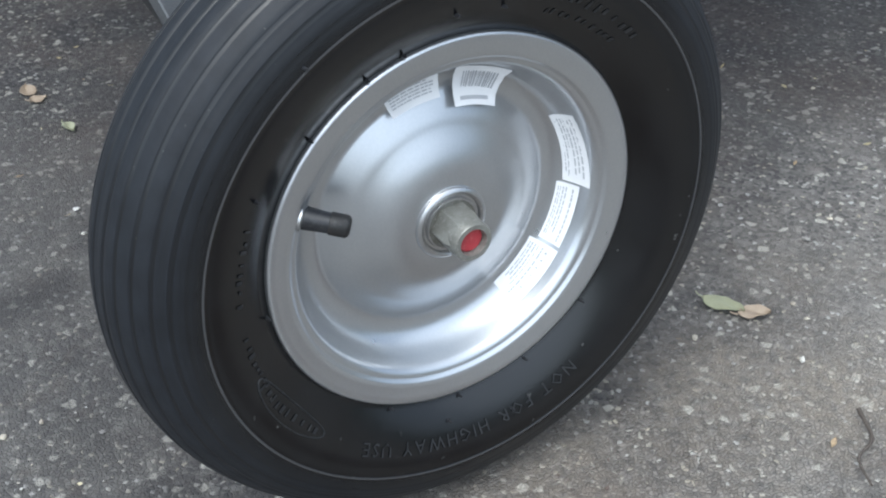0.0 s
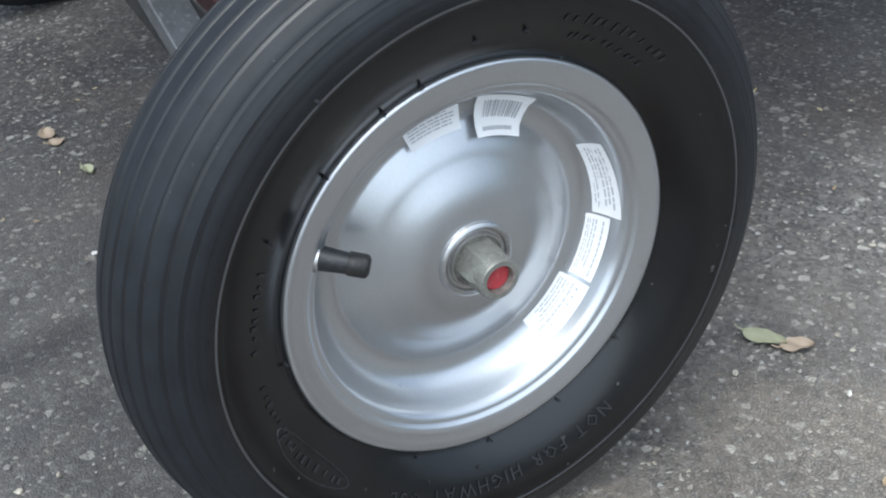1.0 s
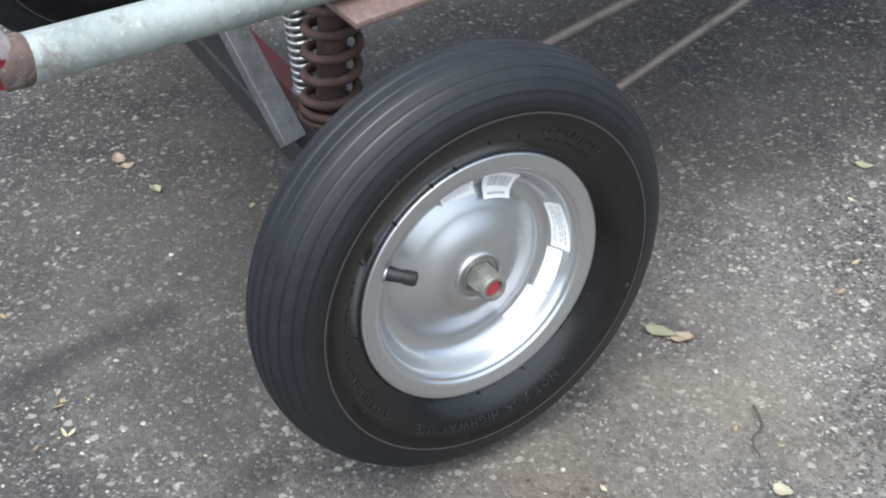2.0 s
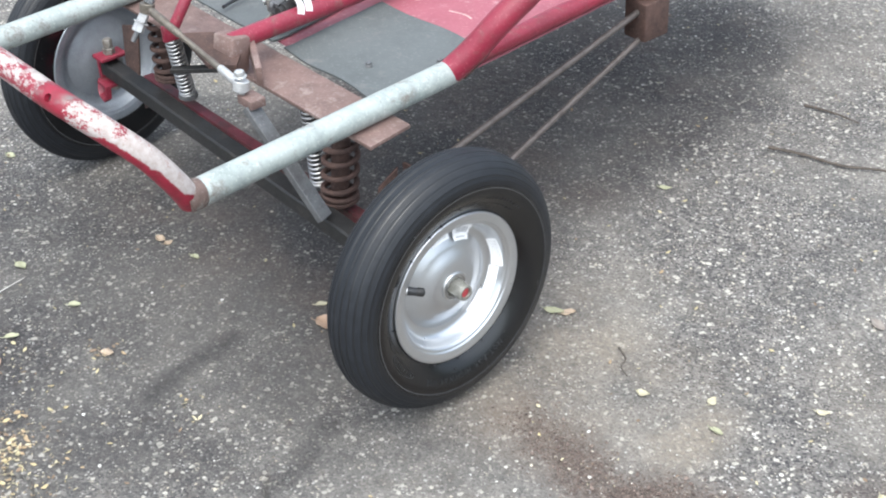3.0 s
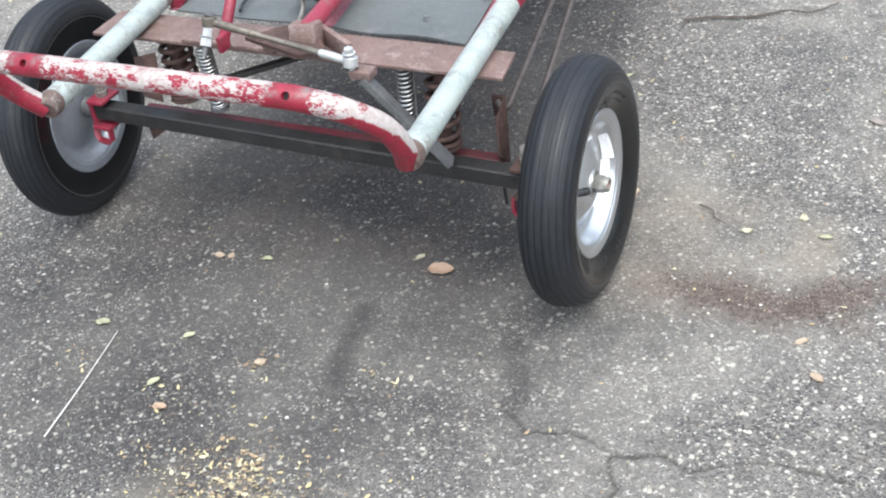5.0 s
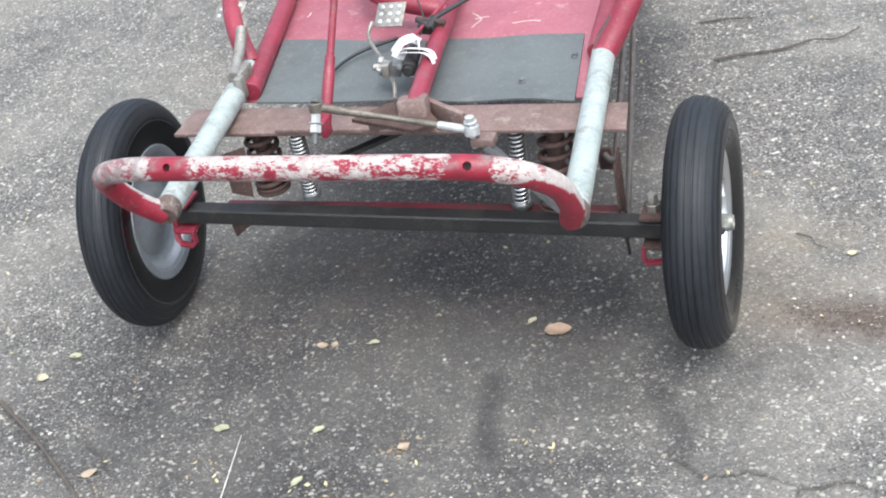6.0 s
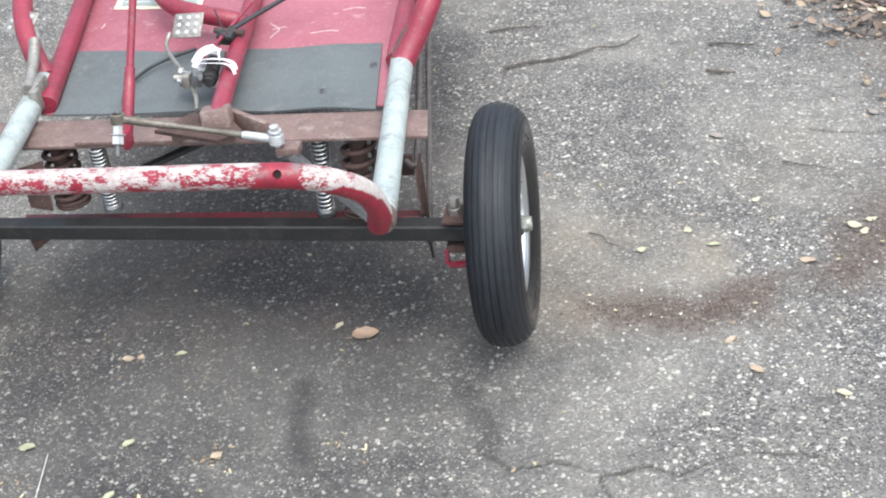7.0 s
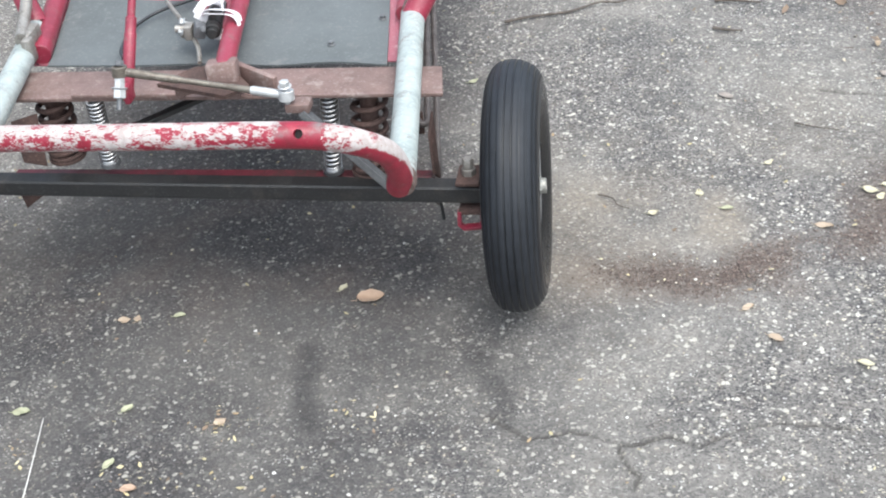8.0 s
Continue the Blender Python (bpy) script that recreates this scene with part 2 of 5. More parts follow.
PAPER = worn("white_label_paper", (0.88, 0.885, 0.89), (0.84, 0.845, 0.855), (0.90, 0.90, 0.90), 0.45, 0.0, 400, 60, 0.05, 0.05)
INK = worn("grey_label_ink", (0.44, 0.45, 0.47), (0.50, 0.51, 0.53), (0.56, 0.56, 0.58), 0.6, 0.0, 500, 90, 0.05, 0.05)
TAPE = worn("white_tape", (0.80, 0.79, 0.80), (0.66, 0.64, 0.66), (0.88, 0.88, 0.88), 0.55, 0.0, 260, 70, 0.5, 0.1)
SCUFF = worn("bare_scuffed_metal", (0.50, 0.40, 0.37), (0.36, 0.24, 0.23), (0.62, 0.56, 0.53), 0.6, 0.1, 400, 120, 0.2, 0.05)
RED_PLUG = worn("red_plastic_plug", (0.42, 0.045, 0.055), (0.34, 0.04, 0.05), (0.5, 0.12, 0.12), 0.5, 0.0, 400, 90, 0.2, 0.1)
# near-black that paints the shade inside holes and the hub gap
HOLE_SHADE = worn("painted_hole_shade", (0.012, 0.010, 0.010), (0.02, 0.014, 0.012), (0.03, 0.02, 0.02), 0.9, 0.0, 300, 60, 0.2, 0.05)
SIGN_GREEN = worn("faded_grey_green_print", (0.27, 0.32, 0.295), (0.21, 0.25, 0.23), (0.42, 0.45, 0.42), 0.5, 0.0, 130, 30, 0.1)
SIGN_CREAM = worn("cream_sign_border", (0.72, 0.63, 0.47), (0.62, 0.53, 0.40), (0.8, 0.74, 0.6), 0.5, 0.0, 200, 50, 0.1)
MOULD_MARK = worn("dull_mould_mark", (0.019, 0.020, 0.022), (0.010, 0.011, 0.012), (0.050, 0.050, 0.050), 0.5, 0.0, 300, 130, 0.2)
STRAW = worn("pale_dry_straw", (0.56, 0.55, 0.52), (0.44, 0.42, 0.38), (0.66, 0.65, 0.62), 0.7, 0.0, 300, 60, 0.3)
STICK = worn("grey_brown_bark", (0.085, 0.070, 0.058), (0.052, 0.043, 0.036), (0.17, 0.15, 0.125), 0.85, 0.0, 420, 60, 0.7)
LEAF_GREEN = leaf_material("pale_green_leaf", (0.33, 0.335, 0.225), (0.27, 0.275, 0.175), (0.41, 0.395, 0.29))
LEAF_TAN = leaf_material("tan_leaf", (0.36, 0.29, 0.215), (0.29, 0.22, 0.155), (0.42, 0.355, 0.27))
LEAF_GREY = leaf_material("grey_brown_leaf", (0.27, 0.24, 0.215), (0.17, 0.145, 0.125), (0.36, 0.33, 0.30))
LEAF_ORANGE = leaf_material("orange_tan_leaf", (0.37, 0.265, 0.19), (0.31, 0.215, 0.15), (0.42, 0.33, 0.25))
LEAF_YELLOW = leaf_material("yellow_leaf", (0.42, 0.39, 0.285), (0.34, 0.31, 0.21), (0.48, 0.455, 0.36))
GRAVEL = island_material("pale_chippings", [(0.52, 0.50, 0.45), (0.50, 0.455, 0.37), (0.58, 0.57, 0.54), (0.42, 0.40, 0.355), (0.31, 0.295, 0.27), (0.46, 0.43, 0.37), (0.22, 0.21, 0.20), (0.38, 0.34, 0.275), (0.50, 0.49, 0.455), (0.62, 0.60, 0.545)], 0.7, 500)
CRUMBS = island_material("leaf_crumbs", [(0.46, 0.38, 0.21), (0.33, 0.245, 0.145), (0.50, 0.45, 0.30), (0.19, 0.135, 0.09), (0.42, 0.37, 0.22)], 0.75, 500)
DEBRIS = island_material("brown_dirt_crumbs", [(0.10, 0.070, 0.058), (0.065, 0.047, 0.040), (0.15, 0.112, 0.094), (0.19, 0.145, 0.122), (0.12, 0.086, 0.073), (0.085, 0.060, 0.050)], 0.8, 500)
LITTER = island_material("dry_leaf_litter", [(0.32, 0.25, 0.17), (0.20, 0.14, 0.095), (0.43, 0.38, 0.29), (0.12, 0.085, 0.062), (0.30, 0.23, 0.16), (0.085, 0.060, 0.050), (0.24, 0.175, 0.135), (0.15, 0.108, 0.083)], 0.7, 220)


HORIZON_DARK = worn("dark_horizon_ring", (0.045, 0.060, 0.030), (0.025, 0.034, 0.018), (0.075, 0.090, 0.050), 0.9, 0.0, 3, 0.35, 0.2)


# ---- builders ----
def link_mesh(name, bm, material, parent=None, label="", smooth=40.0, m=None):
    me = bpy.data.meshes.new(name)
    bmesh.ops.recalc_face_normals(bm, faces=bm.faces[:])
    for e in bm.edges:
        e.smooth = not (len(e.link_faces) == 2 and e.calc_face_angle(0) > radians(smooth))
    for f in bm.faces:
        f.smooth = True
    bm.to_mesh(me)
    bm.free()
    me.materials.append(material)
    ob = new(name, me)
    if parent:
        ob.parent = parent
    if m is not None:
        ob.matrix_local = m
    if label:
        tagged(ob, label=label)
    return ob


def part(name, bm, material, parent, label="", smooth=40.0, m=None):
    return link_mesh(name, bm, material, parent, label, smooth, m)


def thing(name, label, category, at=(0, 0, 0), group=""):
    return tagged(set_place(new(name), at), label, category, group)


def set_place(ob, at):
    ob.location = at
    return ob


def curve_through(points, steps=8):
    """A smooth line through the points (Catmull-Rom)."""
    p = [Vector(q) for q in points]
    p = [2 * p[0] - p[1]] + p + [2 * p[-1] - p[-2]]
    out = []
    for i in range(1, len(p) - 2):
        for k in range(steps):
            t = k / steps
            a, b, c, d = p[i - 1], p[i], p[i + 1], p[i + 2]
            out.append(0.5 * (2 * b + (c - a) * t + (2 * a - 5 * b + 4 * c - d) * t * t + (3 * b - a - 3 * c + d) * t ** 3))
    return out + [p[-2]]


def sweep(line, radius, sides=16, bm=None, caps=True, square=None, shape=None):
    """A tube along a line; radius is a number or one for each point."""
    bm = bm or bmesh.new()
    line = [Vector(q) for q in line]
    side, rings = None, []
    for i, q in enumerate(line):
        way = (line[min(i + 1, len(line) - 1)] - line[max(i - 1, 0)]).normalized()
        if side is None:
            up = Vector((0, 0, 1)) if abs(way.z) < 0.9 else Vector((0, 1, 0))
            side = way.cross(up).normalized()
        side = (side - way * side.dot(way)).normalized()
        other = way.cross(side)
        r = radius[i] if isinstance(radius, (list, tuple)) else radius
        if square:
            w, h = square[0] / 2, square[1] / 2
            b = min(w, h) * 0.18
            flat = [(w, h - b), (w - b, h), (b - w, h), (-w, h - b), (-w, b - h), (b - w, -h), (w - b, -h), (w, b - h)]
        else:
            flat = [(r * math.cos(2 * math.pi * j / sides), r * math.sin(2 * math.pi * j / sides)) for j in range(sides)]
        rings.append([bm.verts.new(q + side * u - other * v) for u, v in flat])
    n = len(rings[0])
    for a, b in zip(rings, rings[1:]):
        for j in range(n):
            bm.faces.new((a[j], a[(j + 1) % n], b[(j + 1) % n], b[j]))
    if caps:
        bm.faces.new(rings[0])
        bm.faces.new(rings[-1])
    return bm


def revolve(profile, around=128, bm=None, closed=False, values=None, layer=""):
    """Turns (x, r) pairs round the x axis."""
    bm = bm or bmesh.new()
    lay = bm.verts.layers.float.new(layer) if layer else None
    rings = []
    for k, (x, r) in enumerate(profile):
        ring = []
        for i in range(around):
            t = 2 * math.pi * i / around
            v = bm.verts.new((x, r * math.cos(t), r * math.sin(t)))
            if lay:
                v[lay] = values[k]
            ring.append(v)
        rings.append(ring)
    pairs = list(zip(rings, rings[1:])) + ([(rings[-1], rings[0])] if closed else [])
    for a, b in pairs:
        for i in range(around):
            bm.faces.new((a[i], a[(i + 1) % around], b[(i + 1) % around], b[i]))
    return bm


def rod(a, b, r, sides=16, bm=None):
    a, b = Vector(a), Vector(b)
    w = (b - a).normalized()
    e = min(r * 0.15, 0.001)
    return sweep([a, a + w * e, b - w * e, b], [r - e, r, r, r - e], sides, bm)


def block(size, bevel=0.002, at=(0, 0, 0), bm=None, turn=None):
    """A box with chamfered edges, added to bm."""
    out = bmesh.new()
    bmesh.ops.create_cube(out, size=1.0)
    bmesh.ops.scale(out, vec=size, verts=out.verts)
    bmesh.ops.bevel(out, geom=out.edges[:], offset=min(bevel, min(size) * 0.4), segments=2, affect="EDGES", profile=0.5)
    m = Matrix.Translation(at) @ (turn.to_4x4() if turn else Matrix.Identity(4))
    bmesh.ops.transform(out, matrix=m, verts=out.verts)
    if bm is None:
        return out
    me = bpy.data.meshes.new("tmp")
    out.to_mesh(me)
    out.free()
    bm.from_mesh(me)
    bpy.data.meshes.remove(me)
    return bm


def slab(corners, thick, bevel=0.0015, cuts=0):
    """A flat plate from its top outline, thick downwards along its normal."""
    bm = bmesh.new()
    vs = [bm.verts.new(c) for c in corners]
    f = bm.faces.new(vs)
    f.normal_update()
    if f.normal.z < 0:
        f.normal_flip()
    n = f.normal.copy()
    got = bmesh.ops.extrude_face_region(bm, geom=[f])
    moved = [g for g in got["geom"] if isinstance(g, bmesh.types.BMVert)]
    bmesh.ops.translate(bm, vec=-n * thick, verts=moved)
    bmesh.ops.recalc_face_normals(bm, faces=bm.faces[:])
    bmesh.ops.bevel(bm, geom=bm.edges[:], offset=bevel, segments=2, affect="EDGES", profile=0.5)
    return bm


def hex_bolt(a, b, r, head, bm=None):
    """A bolt shank from a to b with a six-sided head and a washer at b."""
    a, b = Vector(a), Vector(b)
    w = (b - a).normalized()
    bm = rod(a, b, r, 12, bm)
    sweep([b, b + w * head * 0.12, b + w * head * 0.95, b + w * head * 1.1], [head, head * 1.12, head * 1.12, head * 0.85], 6, bm)
    rod(b - w * 0.002, b, head * 1.5, 20, bm)
    return bm


# ---- ground: one sheet, fine where the camera looks ----
tables = {}


def value_noise(x, y, scale, seed):
    """Smooth random values for arrays of places."""
    if seed not in tables:
        tables[seed] = np.random.RandomState(seed).rand(257, 257)
    table = tables[seed]
    u, v = x * scale + 90.0, y * scale + 90.0
    i, j = np.floor(u).astype(int), np.floor(v).astype(int)
    fu, fv = u - i, v - j
    fu, fv = fu * fu * (3 - 2 * fu), fv * fv * (3 - 2 * fv)
    g = lambda a, b: table[a % 257, b % 257]
    return (g(i, j) * (1 - fu) + g(i + 1, j) * fu) * (1 - fv) + (g(i, j + 1) * (1 - fu) + g(i + 1, j + 1) * fu) * fv


def layers(x, y, scale, seed, octaves=4):
    out, w = 0, 0
    for k in range(octaves):
        out = out + value_noise(x, y, scale * 2 ** k, seed + k) * 0.5 ** k
        w += 0.5 ** k
    return out / w


def near_line(x, y, points, wobble=0.012, seed=5):
    """The distance of each place from a wandering line."""
    jx = (layers(x, y, 14, seed, 3) - 0.5) * 2 * wobble
    jy = (layers(x, y, 14, seed + 9, 3) - 0.5) * 2 * wobble
    px, py = x + jx, y + jy
    best = np.full(x.shape, 9.0)
    for (ax, ay), (bx, by) in zip(points, points[1:]):
        dx, dy = bx - ax, by - ay
        t = np.clip(((px - ax) * dx + (py - ay) * dy) / (dx * dx + dy * dy), 0, 1)
        best = np.minimum(best, np.hypot(px - ax - t * dx, py - ay - t * dy))
    return best


def soft(d, inner, outer):
    t = np.clip((outer - d) / (outer - inner), 0, 1)
    return t * t * (3 - 2 * t)


ARC = [(0.55, 0.046), (0.66, 0.035), (0.745, 0.025), (0.80, 0.065), (0.86, 0.085), (0.93, 0.125), (0.995, 0.18), (1.07, 0.26), (1.15, 0.37), (1.24, 0.52), (1.32, 0.70)]


def ground_sheet():
    step = 0.005
    xs = np.concatenate([[-220, -60, -15, -5, -2.6], np.arange(-2.0, 1.75, step), [2.2, 5, 15, 60, 220]])
    ys = np.concatenate([[-220, -60, -15, -4, -1.6], np.arange(-1.05, 1.75, step), [2.2, 5, 15, 60, 220]])
    x, y = np.meshgrid(xs, ys)
    crack = np.zeros_like(x)
    for k, pts in enumerate((
        [(0.40, -0.30), (0.47, -0.355), (0.53, -0.335), (0.60, -0.36), (0.66, -0.335), (0.72, -0.34), (0.80, -0.31), (0.93, -0.30)],
        [(0.60, -0.36), (0.63, -0.42), (0.62, -0.50)],
        [(0.10, -0.62), (0.20, -0.56), (0.27, -0.58), (0.36, -0.62)],
        [(-0.58, -0.34), (-0.50, -0.44), (-0.44, -0.47)],
        [(0.78, 0.06), (0.80, 0.02), (0.83, -0.01)],
        [(0.95, 0.62), (1.05, 0.60), (1.15, 0.63)],
    )):
        crack = np.maximum(crack, soft(near_line(x, y, pts, 0.018, 20 + 3 * k), 0.0010, 0.0052) * np.clip(layers(x, y, 22, 70 + k, 2) * 2.4 - 0.15, 0, 1))
    n1, n2 = layers(x, y, 5, 1), layers(x, y, 16, 2)
    streaks = np.maximum(soft(near_line(x, y, [(0.10, -0.17), (0.117, -0.25), (0.14, -0.34)], 0.016, 31), 0.002, 0.036),
                         soft(near_line(x, y, [(0.368, -0.16), (0.405, -0.24), (0.43, -0.32)], 0.014, 33), 0.002, 0.030))
    # under and back paint the kart's shade into the asphalt colour
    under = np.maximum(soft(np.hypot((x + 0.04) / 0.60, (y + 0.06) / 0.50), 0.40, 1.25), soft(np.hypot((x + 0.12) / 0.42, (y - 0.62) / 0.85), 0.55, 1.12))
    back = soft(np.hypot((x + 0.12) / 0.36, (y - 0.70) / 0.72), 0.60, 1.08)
    # oily stain that also stands in for shade below the kart
    oil_shade = soft(np.hypot((x + 0.05) / 0.44, (y - 0.16) / 0.34), 0.55, 1.10)
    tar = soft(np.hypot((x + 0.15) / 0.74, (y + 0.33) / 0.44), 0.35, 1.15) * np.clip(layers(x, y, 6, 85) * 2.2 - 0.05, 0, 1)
    damp = np.clip(np.maximum(tar, under * np.clip(layers(x, y, 7, 81) * 2.6 - 0.20, 0, 1)) * (0.6 + 0.8 * n2) + np.maximum(back, oil_shade) * (0.45 + 0.5 * n2), 0, 1)
    dirt = soft(near_line(x, y, ARC, 0.05, 41), 0.010, 0.10 + 0.32 * np.clip(x - 0.80, 0, 0.45)) * np.clip(layers(x, y, 11, 43) * 3.2 - 0.75 + 1.3 * np.clip(x - 0.78, 0, 0.4), 0, 1)
    dirt = np.maximum(dirt, soft(np.hypot(x - 1.50, y - 1.10), 0.25, 0.62) * np.clip(n2 * 2 - 0.4, 0, 1))
    dirt = np.maximum(dirt, under * np.clip(layers(x, y, 9, 47) * 2.8 - 1.10, 0, 1) * 0.55 * np.clip((y + 0.20) / 0.16, 0, 1))
    dust = soft(np.hypot((x - 0.745) / 1.0, (y - 0.18) / 1.5), 0.01, 0.10) * np.clip(n2 * 2.2 - 0.4, 0, 1)
    dust = np.maximum(dust, soft(np.hypot(x - 0.08, y + 0.66), 0.03, 0.16) * np.clip(layers(x, y, 18, 51) * 2.6 - 0.9, 0, 1))
    dust = np.maximum(dust, np.clip(layers(x, y, 2.2, 55) * 2.4 - 1.25, 0, 1) * 0.5 * np.clip(np.hypot((x + 0.15) / 0.85, (y + 0.33) / 0.55) - 0.9, 0, 1))
    dust = np.maximum(dust, soft(np.hypot((x - 0.50) / 0.25, (y - 0.20) / 0.28), 0.3, 1.15) * np.clip(layers(x, y, 8, 57) * 2.4 - 0.45, 0, 1) * 0.85)
    rough = (layers(x, y, 60, 7, 2) - 0.5) * 0.0022 + (n1 - 0.5) * 0.004
    inside = (np.abs(x + 0.15) < 1.95) & (np.abs(y - 0.35) < 1.45)
    z = np.where(inside, rough, 0) - 0.005 * crack - 0.001
    ny, nx = x.shape
    me = bpy.data.meshes.new("ground")
    me.vertices.add(nx * ny)
    me.vertices.foreach_set("co", np.stack([x, y, z], -1).astype(np.float32).ravel())
    idx = np.arange(nx * ny).reshape(ny, nx)
    quads = np.stack([idx[:-1, :-1], idx[:-1, 1:], idx[1:, 1:], idx[1:, :-1]], -1).reshape(-1, 4)
    me.loops.add(quads.size)
    me.loops.foreach_set("vertex_index", quads.ravel().astype(np.int32))
    me.polygons.add(len(quads))
    me.polygons.foreach_set("loop_start", (np.arange(len(quads)) * 4).astype(np.int32))
    me.polygons.foreach_set("use_smooth", np.ones(len(quads), dtype=bool))
    me.update(calc_edges=True)
    for name, values in (("damp", damp), ("stain", np.clip(np.maximum(streaks, 0.5 * oil_shade) * (0.55 + 0.8 * n2), 0, 1)), ("dirt", dirt), ("dust", dust), ("crack", crack)):
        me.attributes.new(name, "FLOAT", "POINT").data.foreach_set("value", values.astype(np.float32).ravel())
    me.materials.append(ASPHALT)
    return tagged(new("ground", me), "worn grey asphalt with pale chippings, cracks and brown dirt", "ground", kind="structure")


ground_sheet()


def horizon_ring():
    """An added, unseen dark ring that closes the place and cuts low sky light."""
    bm = bmesh.new()
    n, low, top = 180, [], []
    for i in range(n):
        t = 2 * math.pi * i / n
        r = 30 + 3 * noise.noise(Vector((3 * math.cos(t), 3 * math.sin(t), 0)))
        h = 2.6 + 1.2 * noise.noise(Vector((6 * math.cos(t), 6 * math.sin(t), 4))) + 0.8 * noise.noise(Vector((25 * math.cos(t), 25 * math.sin(t), 8)))
        low.append(bm.verts.new((r * math.cos(t), r * math.sin(t), -0.5)))
        top.append(bm.verts.new(((r + 2) * math.cos(t), (r + 2) * math.sin(t), h)))
    for i in range(n):
        bm.faces.new((low[i], low[(i + 1) % n], top[(i + 1) % n], top[i]))
    ob = link_mesh("backdrop", bm, HORIZON_DARK)
    tagged(ob, "added unseen dark green ring that cuts low sky light", "trees", kind="structure")


horizon_ring()


# ---- wheels ----
# Wheel axis along x, origin in the middle of the tyre; the outer flange lies at FLANGE.
FLANGE, TYRE_R, RIM_R = 0.0342, 0.1965, 0.1165


WALL_R, OUT, IN, ROUND = 0.1540, 0.0495, 0.0370, 2.2


def side_wall_x(r):
    """The outer side wall's distance from the wheel's middle plane."""
    if r >= WALL_R:
        u = min(1.0, (r - WALL_R) / (TYRE_R - WALL_R))
        return OUT * max(0.0, 1 - u ** ROUND) ** (1 / ROUND)
    u = min(1.0, (WALL_R - r) / (WALL_R - 0.1160))
    return OUT - (OUT - 0.0308) * u ** 1.5


def tyre_mesh():
    # from the inner bead over the ribbed crown to the outer bead
    prof = []
    for k in range(9):
        u = 1 - k / 8
        prof.append((-(IN - (IN - 0.0330) * u ** 2.2), WALL_R - (WALL_R - 0.1150) * u, 0.0))
    crown = []
    for k in range(1, 720):
        t = math.pi * k / 720
        c, v = math.cos(t), math.sin(t)
        x = (OUT if c < 0 else IN) * abs(c) ** (2 / ROUND)
        crown.append((math.copysign(x, -c), WALL_R + (TYRE_R - WALL_R) * v ** (2 / ROUND)))
    run = [0.0]
    for a, b in zip(crown, crown[1:]):
        run.append(run[-1] + math.hypot(b[0] - a[0], b[1] - a[1]))
    whole = run[-1]
    grooves = [0.085, 0.145, 0.225, 0.305, 0.385, 0.465, 0.545, 0.625, 0.705, 0.785, 0.855, 0.915]
    fine = []
    for (x, r), d in zip(crown, run):
        f = d / whole
        off = min(abs(f - g) for g in grooves) * whole
        deep = 0.0019 if f < 0.16 or f > 0.84 else 0.0013
        cut = deep * max(0.0, 1 - (off / 0.0015) ** 2)
        mid = min(abs(f - (g + h) / 2) for g, h in zip(grooves, grooves[1:])) * whole
        cut = max(cut, 0.0004 * max(0.0, 1 - (mid / 0.0010) ** 2))
        edge = min(f, 1 - f)
        ring = 0.0007 if 0.020 < edge < 0.030 else 0.0
        # grooves take less of the dust tone, which paints their shade dark
        k = 1.35 if ring else (0.0 if edge < 0.03 else min(1.0, (edge - 0.03) / 0.10) * (0.32 if cut > 0.0005 else 0.70 if cut > 0.0001 else 0.95))
        fine.append((x * (1 + ring * 14), r - cut + ring * 0.3, k))
    kept = [fine[0]]
    for a, b, c in zip(fine, fine[1:], fine[2:]):
        turn = abs((b[1] - a[1]) * (c[0] - b[0]) - (c[1] - b[1]) * (b[0] - a[0]))
        gap = math.hypot(b[0] - kept[-1][0], b[1] - kept[-1][1])
        if turn > 1.2e-8 or gap > 0.003 or abs(b[2] - kept[-1][2]) > 0.3 or abs(b[2] - c[2]) > 0.3:
            kept.append(b)
    prof += kept + [fine[-1]]
    for k in range(9):
        r = WALL_R - (WALL_R - 0.1160) * k / 8
        prof.append((side_wall_x(r), r, 0.0))
    prof += [(0.030, 0.1120, 0.0), (-0.030, 0.1120, 0.0)]
    return revolve([(x, r) for x, r, _ in prof], 144, closed=True, values=[v for *_, v in prof], layer="tread_dust")


# Depth of the pressed face behind the flange, from the rim to the hub.
FACE = [(0.1165, -0.0035), (0.1168, -0.0012), (0.1160, 0.0003), (0.1145, 0.0006), (0.1110, -0.0002), (0.1060, -0.0010), (0.1032, -0.0014), (0.1022, -0.0020), (0.1012, -0.0034),
        (0.1000, -0.0039), (0.0985, -0.0042), (0.0968, -0.0056), (0.0950, -0.0092), (0.0928, -0.0148), (0.0900, -0.0208), (0.0870, -0.0250), (0.0832, -0.0278), (0.0790, -0.0291), (0.0755, -0.0296), (0.0736, -0.0295),
        (0.0722, -0.0288), (0.0700, -0.0276), (0.0660, -0.0255), (0.0625, -0.0237), (0.0600, -0.0224), (0.0580, -0.0215), (0.0560, -0.0207), (0.0535, -0.0197),
        (0.0480, -0.0168), (0.0420, -0.0139), (0.0370, -0.0119), (0.0320, -0.0106), (0.0270, -0.0100), (0.0230, -0.0098), (0.0120, -0.0097)]


def face_depth(r):
    for (r0, d0), (r1, d1) in zip(FACE, FACE[1:]):
        if r1 <= r <= r0:
            return d0 + (d1 - d0) * (r0 - r) / (r0 - r1 + 1e-9)
    return FACE[-1][1]


